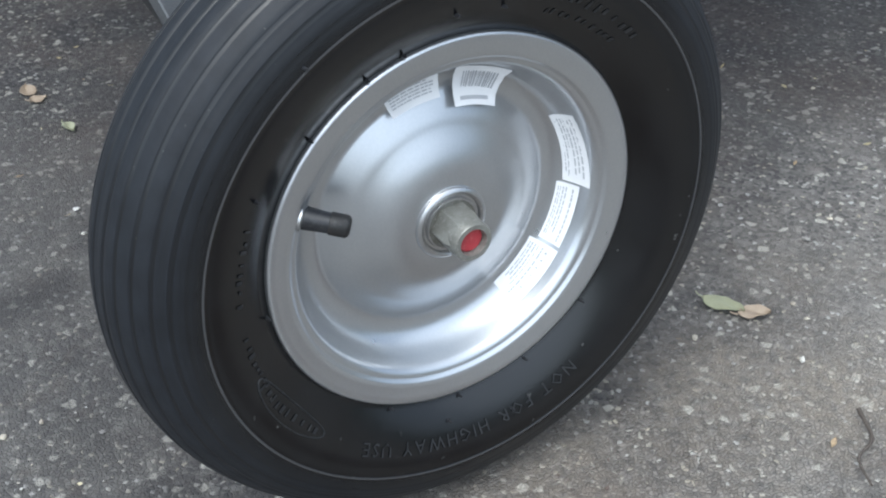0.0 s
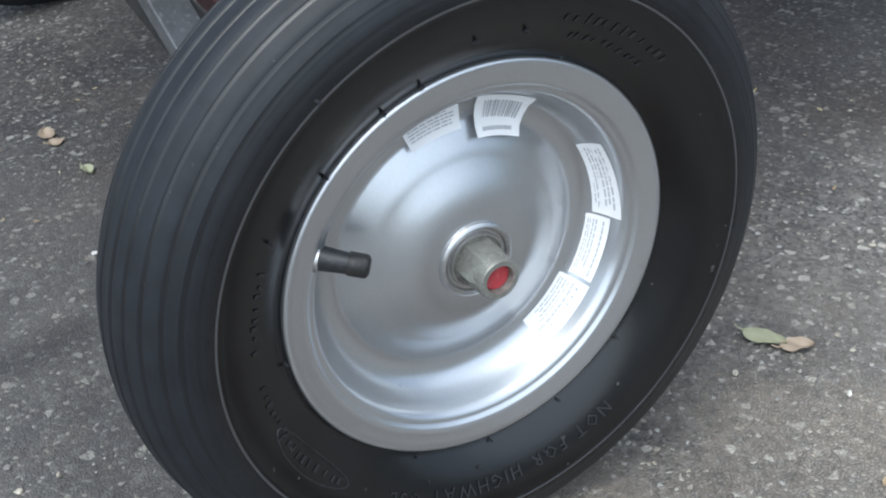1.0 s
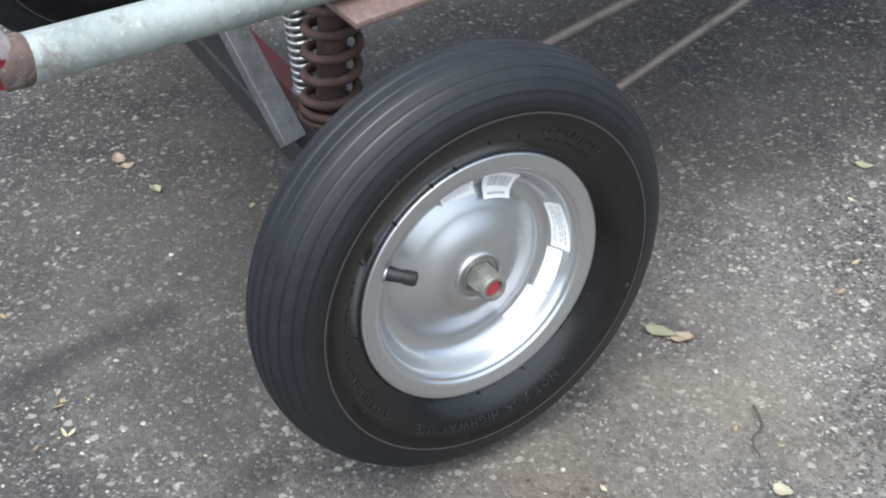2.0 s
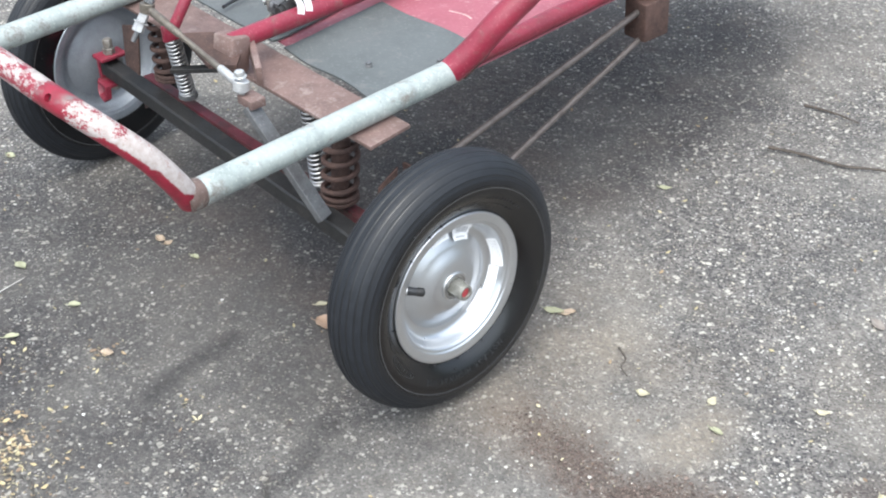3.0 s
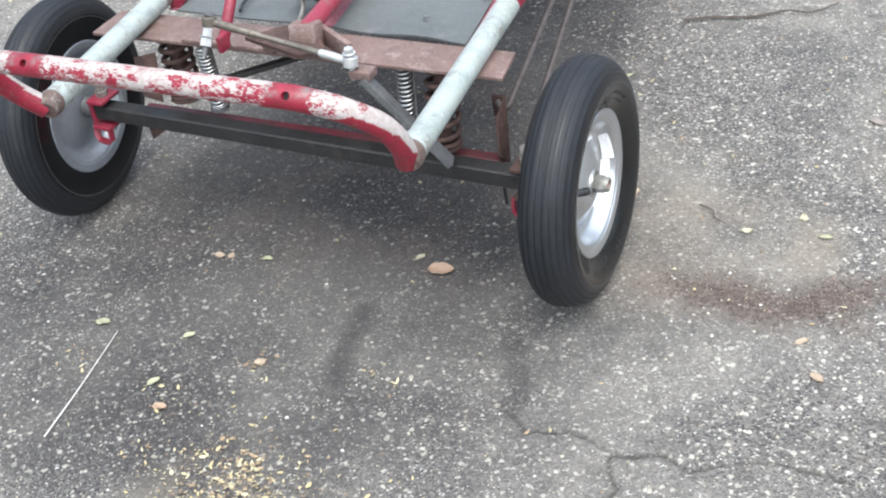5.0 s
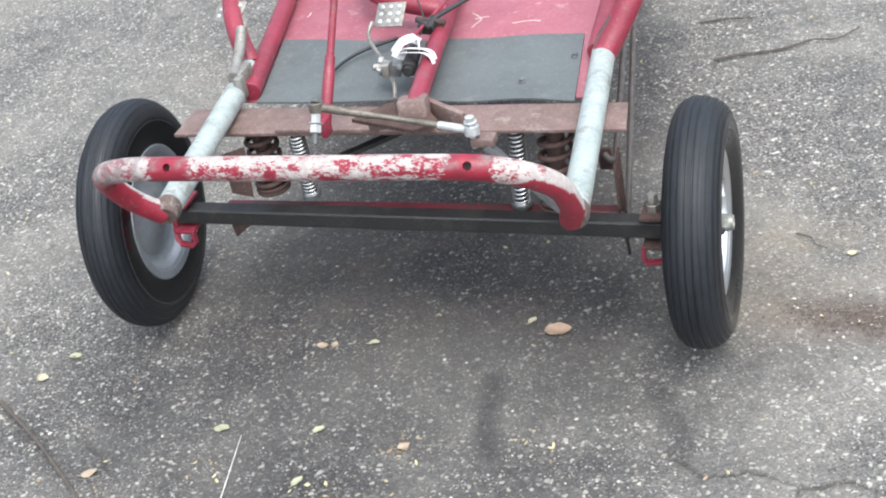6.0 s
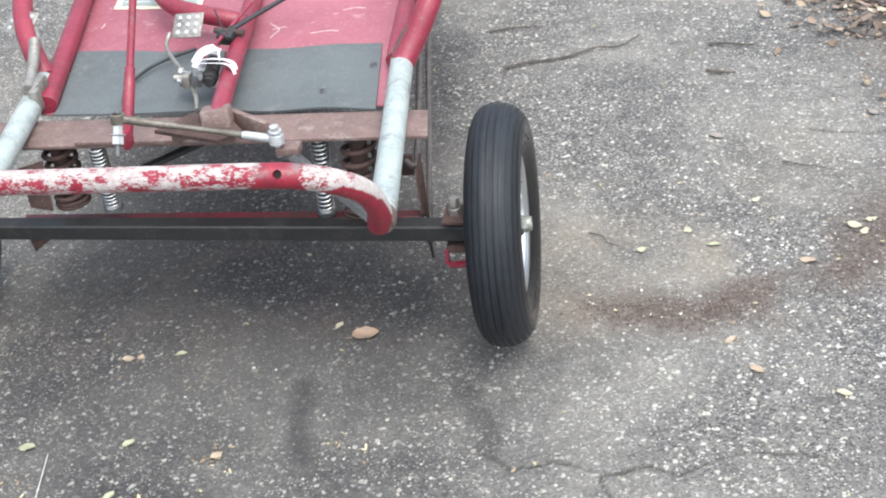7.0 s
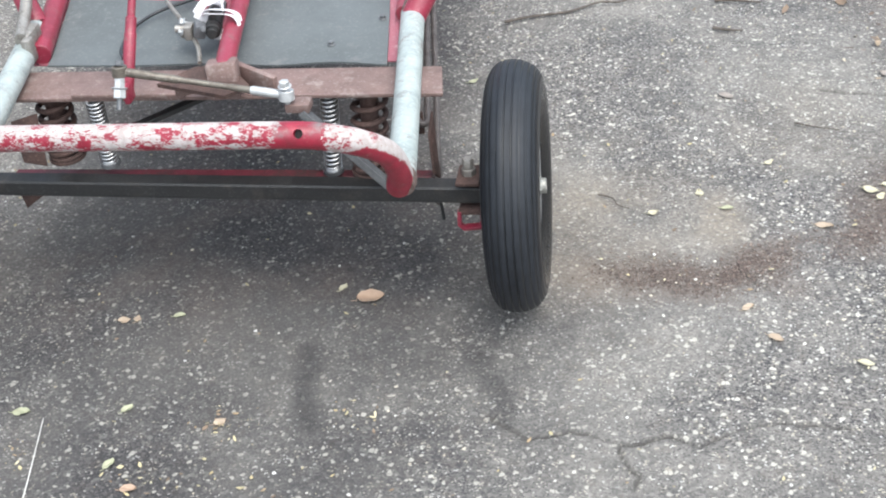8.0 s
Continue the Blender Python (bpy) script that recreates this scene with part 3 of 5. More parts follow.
def rim_mesh():
    fine = []
    for (r0, d0), (r1, d1) in zip(FACE, FACE[1:]):
        fine.append((r0, d0))
    fine.append(FACE[-1])
    front = [(FLANGE + d, r) for r, d in fine]
    back = [(-FLANGE - d, r) for r, d in reversed(fine)]
    return revolve(front + back, 128, closed=True)


def face_point(r, angle, lift):
    t = radians(angle)
    return Vector((FLANGE + face_depth(r) + lift, r * math.cos(t), r * math.sin(t)))


def sticker_mesh(r0, r1, a0, a1, lift=0.0004, skew=0.0, nr=4, na=8, thick=0.0003, peel=0.0):
    """A label that follows the pressed face between two radii and two angles."""
    bm = bmesh.new()
    grid = []
    for i in range(nr + 1):
        r = r0 + (r1 - r0) * i / nr
        grid.append([bm.verts.new(face_point(r + skew * (j / na - 0.5), a0 + (a1 - a0) * j / na, lift + peel * (1 - i / nr) ** 0.7)) for j in range(na + 1)])
    for i in range(nr):
        for j in range(na):
            bm.faces.new((grid[i][j], grid[i][j + 1], grid[i + 1][j + 1], grid[i + 1][j]))
    got = bmesh.ops.extrude_face_region(bm, geom=bm.faces[:])
    bmesh.ops.translate(bm, vec=(thick, 0, 0), verts=[g for g in got["geom"] if isinstance(g, bmesh.types.BMVert)])
    return bm


def printed_bars(r0, r1, a0, a1, kind, skew=0.0, seed=1, peel=0.0):
    """Lines of print too small to read, as thin bars on a label."""
    rng = random.Random(seed)
    bm = bmesh.new()

    def bar(ra, rb, aa, ab):
        k = max(2, int(abs(ab - aa) / 3))
        top, low = [], []
        for j in range(k + 1):
            a_ = aa + (ab - aa) * j / k
            s = skew * ((a_ - a0) / (a1 - a0) - 0.5)
            top.append(bm.verts.new(face_point(rb + s, a_, 0.0009 + peel * (1 - (rb - r0) / (r1 - r0)) ** 0.7)))
            low.append(bm.verts.new(face_point(ra + s, a_, 0.0009 + peel * (1 - (ra - r0) / (r1 - r0)) ** 0.7)))
        for j in range(k):
            bm.faces.new((low[j], low[j + 1], top[j + 1], top[j]))

    w = r1 - r0
    if kind == "lines":
        n = 6
        for i in range(n):
            ra = r0 + w * (0.12 + 0.78 * i / n)
            a_ = a0 + (a1 - a0) * 0.07
            end = a1 - (a1 - a0) * rng.uniform(0.06, 0.3)
            while (a_ - end) * (a1 - a0) < 0:
                step = (a1 - a0) * rng.uniform(0.03, 0.11)
                bar(ra, ra + w * 0.055, a_, a_ + step)
                a_ += step * 1.25
    else:
        a_ = a0 + (a1 - a0) * 0.16
        while (a_ - a1 + (a1 - a0) * 0.16) * (a1 - a0) < 0:
            step = (a1 - a0) * rng.choice((0.012, 0.02, 0.032))
            bar(r0 + w * 0.36, r0 + w * 0.84, a_, a_ + step)
            a_ += step + (a1 - a0) * rng.choice((0.014, 0.02, 0.03))
        bar(r0 + w * 0.12, r0 + w * 0.20, a0 + (a1 - a0) * 0.14, a0 + (a1 - a0) * 0.8)
    return bm


def moulded_text(words, start, radius, size):
    """Letters that follow the side wall, their tops outwards, running clockwise."""
    bm = bmesh.new()
    turn = start
    for ch in words:
        if ch == " ":
            turn -= degrees_of(size * 0.5, radius)
            continue
        cu = bpy.data.curves.new("letter", "FONT")
        cu.body, cu.size, cu.resolution_u = ch, size, 1
        ob = bpy.data.objects.new("letter", cu)
        me = bpy.data.meshes.new_from_object(ob)
        wide = max((v.co.x for v in me.vertices), default=size * 0.5)
        t = radians(turn)
        out, along = Vector((0, math.cos(t), math.sin(t))), Vector((0, math.sin(t), -math.cos(t)))
        base = out * radius
        for v in me.vertices:
            q = base + along * v.co.x + out * v.co.y
            rr = math.hypot(q.y, q.z)
            v.co = (side_wall_x(rr) + 0.0007, q.y, q.z)
        bm.from_mesh(me)
        bpy.data.meshes.remove(me)
        bpy.data.objects.remove(ob)
        bpy.data.curves.remove(cu)
        turn -= degrees_of(wide + size * 0.16, radius)
    return bm


def degrees_of(length, radius):
    return math.degrees(length / radius)


def wall_bars(w, start, end, radius, tall, seed=3):
    """Moulded writing that cannot be read, each sign a low bar on the side wall."""
    rng = random.Random(seed)
    t = start
    while t > end:
        wide = rng.uniform(0.5, 1.1)
        lo, hi = radius + tall * rng.uniform(0, 0.25), radius + tall * rng.uniform(0.6, 1.0)
        bm = bmesh.new()
        vs = [bm.verts.new((side_wall_x(rr) + 0.0005, rr * math.cos(radians(tt)), rr * math.sin(radians(tt)))) for rr, tt in ((lo, t), (hi, t - 0.3), (hi, t - wide - 0.3), (lo, t - wide))]
        bm.faces.new(vs)
        part("moulded_mark", bm, MOULD_MARK, w)
        t -= wide + rng.uniform(0.7, 2.6)


NIBS = ((134, 0.1182), (114, 0.1180), (103, 0.1183), (-116, 0.1192), (-93, 0.1195), (-70, 0.1198), (-46, 0.1198), (-80, 0.1385), (-98, 0.1300), (90, 0.1335), (78, 0.1335), (-175, 0.1190), (123, 0.1600), (150, 0.137))


def nib(angle, r):
    """A short moulding nib on the side wall or at the bead."""
    t = radians(angle)
    q = Vector((side_wall_x(max(r, 0.1181)), r * math.cos(t), r * math.sin(t)))
    return sweep([q - Vector((0.001, 0, 0)), q + Vector((0.0035, 0.0004, 0.0005))], [0.0012, 0.0007], 6)


STICKERS = [("barcode", 0.0672, 0.0890, 79.0, 56.0, 0.002), ("lines", 0.0725, 0.0868, 109.5, 86.0, 0.0), ("lines", 0.0862, 0.0944, 24.0, -7.5, 0.002),
            ("lines", 0.0845, 0.0928, -8.5, -34.0, 0.0), ("lines", 0.0800, 0.0930, -35.5, -61.5, 0.0)]
PEEL = (0.0060, 0.0065, 0.0, 0.0, 0.0)
shared = {}


def sub(name, key, make, material, parent, label="", smooth=40.0):
    """A part on mesh data shared between the two wheels."""
    if key in shared:
        ob = new(name, shared[key])
        ob.parent = parent
        if label:
            tagged(ob, label=label)
        return ob
    ob = part(name, make(), material, parent, label, smooth)
    shared[key] = ob.data
    return ob


VALVE_FOOT = Vector((FLANGE - 0.0080, 0.0985 * math.cos(radians(156.5)), 0.0985 * math.sin(radians(156.5))))
VALVE_TIP = Vector((FLANGE + 0.0075, 0.0760 * math.cos(radians(154.5)), 0.0760 * math.sin(radians(154.5))))


def wheel(kart, place):
    w = sub("wheel", "rim", rim_mesh, SILVER, kart, "pressed steel wheel in silver paint", 60)
    w.matrix_local = place
    sub("tyre", "tyre", tyre_mesh, RUBBER, w, "black ribbed rubber tyre", 50)
    ring = [(-0.0120, 0.0225), (-0.0085, 0.0225), (-0.0072, 0.0216), (-0.0066, 0.0200), (-0.0072, 0.0186), (-0.0088, 0.0178), (-0.0088, 0.0166), (-0.0070, 0.0160), (-0.0070, 0.0150), (-0.0120, 0.0148)]
    sub("washer", "washer", lambda: revolve([(FLANGE + x, r) for x, r in ring], 64, closed=True), CHROME, w, "bright zinc hub ring")
    # dark ring fills the hub gap and paints its shade
    sub("axle_gap_ring", "gap_ring", lambda: revolve([(FLANGE - 0.0125, 0.0150), (FLANGE - 0.0100, 0.0150), (FLANGE - 0.0096, 0.0120), (FLANGE - 0.0110, 0.0080), (FLANGE - 0.0125, 0.0080)], 40, closed=True), HOLE_SHADE, w, "dark ring painting the shaded gap round the axle")

    def nut():
        bm = bmesh.new()
        x0 = FLANGE - 0.0110
        sweep([(x0, 0, 0), (x0 + 0.003, 0, 0)], 0.0150, 28, bm)
        sweep([(x0 + 0.002, 0, 0), (x0 + 0.004, 0, 0), (x0 + 0.0180, 0, 0), (x0 + 0.0215, 0, 0)], [0.0122, 0.0139, 0.0139, 0.0122], 6, bm)
        ring = revolve([(x0 + 0.016, 0.0121), (x0 + 0.0255, 0.0121), (x0 + 0.0268, 0.0112), (x0 + 0.0268, 0.0084), (x0 + 0.0215, 0.0076), (x0 + 0.016, 0.0076)], 36, closed=True)
        me = bpy.data.meshes.new("tmp")
        ring.to_mesh(me)
        ring.free()
        bm.from_mesh(me)
        bpy.data.meshes.remove(me)
        return bm

    sub("axle_nut", "nut", nut, NUT_STEEL, w, "weathered hexagonal axle nut")
    sub("axle_end", "plug", lambda: rod((FLANGE + 0.002, 0, 0), (FLANGE + 0.0122, 0, 0), 0.0080, 24), RED_PLUG, w, "red painted axle end inside the nut")
    sub("inner_hub", "inner_hub", lambda: revolve([(-FLANGE + 0.008, 0.0080), (-FLANGE + 0.008, 0.0190), (-FLANGE - 0.012, 0.0180), (-FLANGE - 0.014, 0.0150), (-FLANGE - 0.014, 0.0080)], 40, closed=True), GREY_STEEL, w, "grey steel hub sleeve")

    base, way = VALVE_FOOT, VALVE_TIP - VALVE_FOOT
    stem = sub("valve_stem", "valve", lambda: sweep([base, base + way * 0.12, base + way * 0.45, base + way * 0.60], [0.0066, 0.0064, 0.0058, 0.0056], 20), DARK_RUBBER, w, "black rubber valve stem")
    sub("valve_cap", "cap", lambda: sweep([base + way * k for k in (0.58, 0.60, 0.64, 0.92, 0.97, 1.0)], [0.0052, 0.0061, 0.0063, 0.0062, 0.0054, 0.0036], 14), BLACK_STEEL, stem, "dull black valve cap")
    return w


def wheel_marks(w):
    for k, (kind, r0, r1, a0, a1, skew) in enumerate(STICKERS):
        s = part("sticker", sticker_mesh(r0, r1, a0, a1, skew=skew, peel=PEEL[k]), PAPER, w, "white paper sticker with grey print" if kind == "lines" else "white barcode sticker", 30)
        ink = printed_bars(r0, r1, a0, a1, kind, skew, 11 + k, PEEL[k])
        inked = link_mesh("print", ink, INK, w)
        inked.visible_shadow = True
    base, way = VALVE_FOOT, VALVE_TIP - VALVE_FOOT
    b = sweep([base - way * 0.06, base - way * 0.02, base + way * 0.07, base + way * 0.09], [0.0070, 0.0076, 0.0076, 0.0064], 24)
    part("valve_collar", b, CHROME, w, "bright collar of the valve")
    part("moulded_lettering", moulded_text("NOT FOR HIGHWAY USE", -60.0, 0.1365, 0.0110), MOULD_MARK, w, "raised lettering on the tyre wall")
    for k, span in enumerate([(70, 40, 0.1390, 0.0060), (66, 42, 0.1300, 0.0040), (176, 156, 0.1330, 0.0050), (-139, -161, 0.1345, 0.0060), (200, 184, 0.1330, 0.0045)]):
        wall_bars(w, *span, 3 + k)
    loop = []
    for k in range(41):
        t = 2 * math.pi * k / 40
        rr, tt = 0.1375 + 0.0062 * math.sin(t), radians(-150 + 13.5 * math.cos(t))
        loop.append((side_wall_x(rr) + 0.0002, rr * math.cos(tt), rr * math.sin(tt)))
    part("moulded_oval", sweep(loop, 0.0005, 6, caps=False), MOULD_MARK, w, "thin raised oval on the tyre wall")
    for angle, r in NIBS:
        part("mould_nib", nib(angle, r), DARK_RUBBER, w)


kart = thing("go_kart", "red home-built go-kart with a scraped tube bumper and grey pipes", "go-kart", (0, 0, 0))
WHEEL_X = 0.4600 - FLANGE
near_wheel = wheel(kart, pose(WHEEL_X, 0.0025, TYRE_R, 0, 0, 2.8))
wheel_marks(near_wheel)
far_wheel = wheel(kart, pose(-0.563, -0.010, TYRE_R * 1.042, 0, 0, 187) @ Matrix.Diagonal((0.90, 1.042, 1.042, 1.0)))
# a darker copy of the paint puts shade into the far wheel's colour
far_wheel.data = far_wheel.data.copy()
far_wheel.data.materials[0] = SHADED_SILVER
tagged(far_wheel, label="pressed steel wheel in silver paint darkened for shade")

# ---- front axle and steering ----
AX_Y, AX_Z = -0.050, 0.226
part("front_axle", sweep([(-0.475, AX_Y + 0.012, AX_Z), (0.385, AX_Y - 0.003, AX_Z)], 0.01, square=(0.030, 0.028)), BLACK_STEEL, kart, "black painted square axle tube")
for sx, kx, ky in ((1, 0.366, AX_Y), (-1, -0.462, AX_Y + 0.012)):
    bm = bmesh.new()
    for dz in (-0.026, 0.026):
        block((0.036, 0.052, 0.007), 0.002, (kx, ky, AX_Z + dz), bm)
    block((0.010, 0.040, 0.050), 0.002, (kx + sx * 0.021, ky + 0.004, AX_Z), bm)
    rod((kx + sx * 0.018, ky + 0.010, AX_Z - 0.006), (0.405 if sx > 0 else -0.545, 0.0, TYRE_R), 0.0095, 16, bm)
    knuckle = part("steering_knuckle", bm, RUST if sx > 0 else RED, kart, "dark rusty steering knuckle" if sx > 0 else "red painted steering knuckle")
    pin = bmesh.new()
    sweep([(kx, ky, AX_Z + 0.029), (kx, ky, AX_Z + 0.040), (kx, ky, AX_Z + 0.041)], [0.0112, 0.0112, 0.0098], 6, pin)
    sweep([(kx, ky, AX_Z + 0.041), (kx, ky, AX_Z + 0.046)], 0.0085, 20, pin)
    sweep([(kx, ky, AX_Z + 0.046), (kx, ky, AX_Z + 0.056), (kx, ky, AX_Z + 0.0575)], [0.0088, 0.0088, 0.0074], 6, pin)
    part("kingpin_bolt", pin, DIRTY_STEEL, knuckle, "zinc kingpin bolt with stacked nuts")
    part("kingpin_nut", sweep([(kx, ky, AX_Z - 0.040), (kx, ky, AX_Z - 0.031)], 0.0095, 6), DIRTY_STEEL, knuckle, "zinc lock nut under the kingpin")
    u = [(kx - sx * 0.016, ky - 0.022, AX_Z - 0.024), (kx - sx * 0.017, ky - 0.025, AX_Z - 0.046), (kx - sx * 0.010, ky - 0.026, AX_Z - 0.052), (kx + sx * 0.014, ky - 0.022, AX_Z - 0.052), (kx + sx * 0.020, ky - 0.020, AX_Z - 0.045), (kx + sx * 0.020, ky - 0.016, AX_Z - 0.024)]
    part("steering_arm", sweep(u, 0.01, square=(0.006, 0.011)), RED, knuckle, "red painted strap bent into a square loop")


# ---- bumper and side pipes ----
HOOP = curve_through([(0.322, -0.312, 0.414), (0.331, -0.332, 0.450), (0.327, -0.362, 0.497), (0.303, -0.393, 0.533), (0.266, -0.414, 0.555), (0.225, -0.424, 0.564),
                      (0.10, -0.428, 0.565), (-0.05, -0.431, 0.565), (-0.19, -0.432, 0.564), (-0.245, -0.427, 0.559), (-0.296, -0.408, 0.540), (-0.326, -0.376, 0.505), (-0.319, -0.345, 0.455), (-0.294, -0.320, 0.416)], 8)


def bumper_mesh():
    line = []
    for a, b in zip(HOOP, HOOP[1:]):
        k = max(1, int((b - a).length / 0.006))
        line += [a.lerp(b, i / k) for i in range(k)]
    bm = sweep(line + [HOOP[-1]], 0.0165, 24)
    lay = bm.verts.layers.float.new("wear")
    blot = bm.verts.layers.float.new("smudge")
    for v in bm.verts:
        x, z = v.co.x, v.co.z
        w = 0.515 + 0.06 * max(0.0, min(1.0, (z - 0.570) / 0.008))
        for hx in (0.242, -0.171):
            w -= 0.55 * max(0.0, 1 - (abs(x - hx) / 0.032) ** 2)
            v[blot] = max(v[blot], 1.0 - abs(abs(x - hx) - 0.022) / 0.012) if z > 0.570 else v[blot]
        if x > 0.268:
            w += 0.10
        if x < -0.215:
            w += 0.02
            v[blot] = max(v[blot], 0.75 if z > 0.52 else 0.0)
        if z < 0.535:
            near = min(HOOP, key=lambda q: (q - v.co).length)
            up = (v.co - near).normalized()
            w = 0.80 if up.dot(Vector((0.35 * (1 if x > 0 else -1), 0.25, 0.9))) > 0.15 and z > 0.435 else 0.12
        v[lay] = w
    return bm


def drill(ob, middle, way, radius, hole):
    """Cuts a round blind hole into a tube and lines its end with a dark disc."""
    way = way.normalized()
    cut = bpy.data.meshes.new("cutter")
    bm = rod(middle + way * (radius - 0.010), middle + way * (radius + 0.006), hole, 20)
    bmesh.ops.recalc_face_normals(bm, faces=bm.faces[:])
    bm.to_mesh(cut)
    bm.free()
    tool = new("cutter", cut)
    mod = ob.modifiers.new("hole", "BOOLEAN")
    mod.operation, mod.solver, mod.object = "DIFFERENCE", "EXACT", tool
    bpy.context.view_layer.update()
    done = bpy.data.meshes.new_from_object(ob.evaluated_get(bpy.context.evaluated_depsgraph_get()))
    ob.modifiers.clear()
    old, ob.data = ob.data, done
    done.name = "bumper_bar"
    bpy.data.meshes.remove(old)
    bpy.data.objects.remove(tool)
    bpy.data.meshes.remove(cut)
    # near-black disc paints the shade at the bottom of the hole
    part("hole_shade", rod(middle + way * (radius - 0.0099), middle + way * (radius - 0.0085), hole * 1.2, 16), HOLE_SHADE, ob)


bumper = part("bumper_bar", bumper_mesh(), FLAKED, kart, "bent tube bumper with red paint flaking off white")
for hx, hy in ((0.242, -0.424), (-0.171, -0.432)):
    drill(bumper, Vector((hx, hy, 0.5645)), Vector((0, -0.80, 0.60)), 0.0165, 0.0056)
SIDES = (((0.325, -0.300, 0.422), (0.258, 0.182, 0.405)), ((-0.291, -0.305, 0.420), (-0.369, 0.147, 0.406)))
for a, b in SIDES:
    pipe = part("side_pipe", rod(a, b, 0.0192, 28), GALVANISED, kart, "grey galvanised steel pipe")
    a, b = Vector(a), Vector(b)
    w = (b - a).normalized()
    part("weld", sweep(curve_through([a - w * 0.024 - Vector((0, 0, 0.004)), a - w * 0.010, a + w * 0.010], 5), [0.0165 + 0.0038 * math.sin(0.29 * k) + 0.0006 * math.sin(2.1 * k) for k in range(11)], 20), WELD, pipe, "rusty weld at the pipe end")

# ---- cross plate, springs, struts ----
PL = [(-0.425, -0.052, 0.392), (0.338, -0.042, 0.392), (0.325, 0.038, 0.392), (-0.425, 0.032, 0.392)]
part("cross_plate", slab(PL, 0.0065), RUST_PLATE, kart, "brown primed flat steel cross plate")
part("plate_strip", slab([(-0.235, -0.054, 0.4005), (-0.055, -0.054, 0.4005), (-0.055, -0.012, 0.4005), (-0.235, -0.020, 0.4005)], 0.007), RUST_PLATE, kart, "brown steel strip welded on the plate")
part("lower_rail", sweep([(-0.40, 0.000, 0.212), (0.30, 0.000, 0.212)], 0.01, square=(0.022, 0.020)), GRIMY_RED, kart, "grimy red lower cross rail")


def coil(a, b, radius, wire, turns, sides=10):
    a, b = Vector(a), Vector(b)
    w = (b - a)
    u = w.normalized()
    s = u.orthogonal().normalized()
    o = u.cross(s)
    n = turns * 20
    pts = []
    for k in range(n + 1):
        f = k / n
        g = min(1.0, max(0.0, (f * turns - 0.7) / (turns - 1.4)))
        t = 2 * math.pi * turns * f
        pts.append(a + w * (0.03 + 0.94 * (0.12 * f + 0.88 * g)) + s * radius * math.cos(t) + o * radius * math.sin(t))
    return sweep(pts, wire, sides)


for a, b in (((0.161, -0.022, 0.388), (0.143, -0.006, 0.235)), ((-0.206, -0.040, 0.388), (-0.220, -0.018, 0.256))):
    shock = part("shock_spring", coil(a, b, 0.0122, 0.0022, 18), CHROME, kart, "bright zinc shock absorber spring")
    part("shock_rod", rod(a, b, 0.0075, 14), GREY_STEEL, shock, "grey shock absorber tube")
    part("spring_seat", rod(Vector(b) - Vector((0, 0, 0.006)), Vector(b) + Vector((0, 0, 0.003)), 0.0165, 20), GREY_STEEL, shock)
for a, b in (((0.219, -0.004, 0.388), (0.206, -0.012, 0.243)), ((-0.292, -0.008, 0.388), (-0.297, -0.004, 0.262))):
    spring = part("coil_spring", coil(a, b, 0.0250, 0.0046, 7), RUST, kart, "heavy rusted coil spring")
    part("spring_tube", rod(a, b, 0.0140, 20), RUST, spring)
    part("spring_seat", rod(Vector(b) - Vector((0, 0, 0.006)), Vector(b), 0.030, 24), RUST, spring)
for bx, by in ((0.304, 0.0),):
    bm = slab([(bx, by - 0.008, 0.298), (bx + 0.002, by + 0.026, 0.320), (bx + 0.006, by + 0.008, 0.208), (bx + 0.004, by - 0.022, 0.236)], 0.004, 0.001)
    part("spring_bracket", bm, RUST, kart, "rusted sheet steel bracket")
part("spring_bracket", slab([(-0.345, -0.058, 0.355), (-0.302, -0.050, 0.365), (-0.306, -0.060, 0.274), (-0.340, -0.066, 0.285)], 0.004, 0.001), RUST, kart, "rusted sheet steel bracket")
fang = bmesh.new()
vs = [fang.verts.new(q) for q in ((-0.395, AX_Y + 0.030, 0.214), (-0.345, AX_Y + 0.035, 0.214), (-0.352, AX_Y + 0.032, 0.190), (-0.388, AX_Y + 0.028, 0.165))]
got = bmesh.ops.extrude_face_region(fang, geom=[fang.faces.new(vs)])
bmesh.ops.translate(fang, vec=(0.0, 0.005, 0.0), verts=[g for g in got["geom"] if isinstance(g, bmesh.types.BMVert)])
part("hanging_tab", fang, RUST, kart, "rusted tab hanging under the axle")
part("hanging_pin", rod((0.312, -0.030, 0.215), (0.317, -0.036, 0.160), 0.0028, 8), BLACK_STEEL, kart, "thin dark pin hanging under the axle")
part("brace", sweep([(0.141, -0.108, 0.405), (0.246, -0.068, 0.246)], 0.01, square=(0.026, 0.011)), GREY_STEEL, kart, "grey flat steel brace")
part("brace", sweep([(-0.180, -0.060, 0.330), (-0.040, 0.040, 0.350)], 0.01, square=(0.016, 0.008)), BLACK_STEEL, kart, "black flat steel brace")

# ---- steering linkage ----
TL, TR = Vector((-0.114, -0.117, 0.477)), Vector((0.124, -0.108, 0.430))
w = (TR - TL).normalized()
tie = part("tie_rod", sweep([TL + w * 0.030, TL + w * 0.085, TL + w * 0.088, TL + w * 0.16, TL + w * 0.162, TR - w * 0.035], [0.0060, 0.0060, 0.0044, 0.0044, 0.0050, 0.0050], 14), OLIVE_STEEL, kart, "greasy brown tie rod")
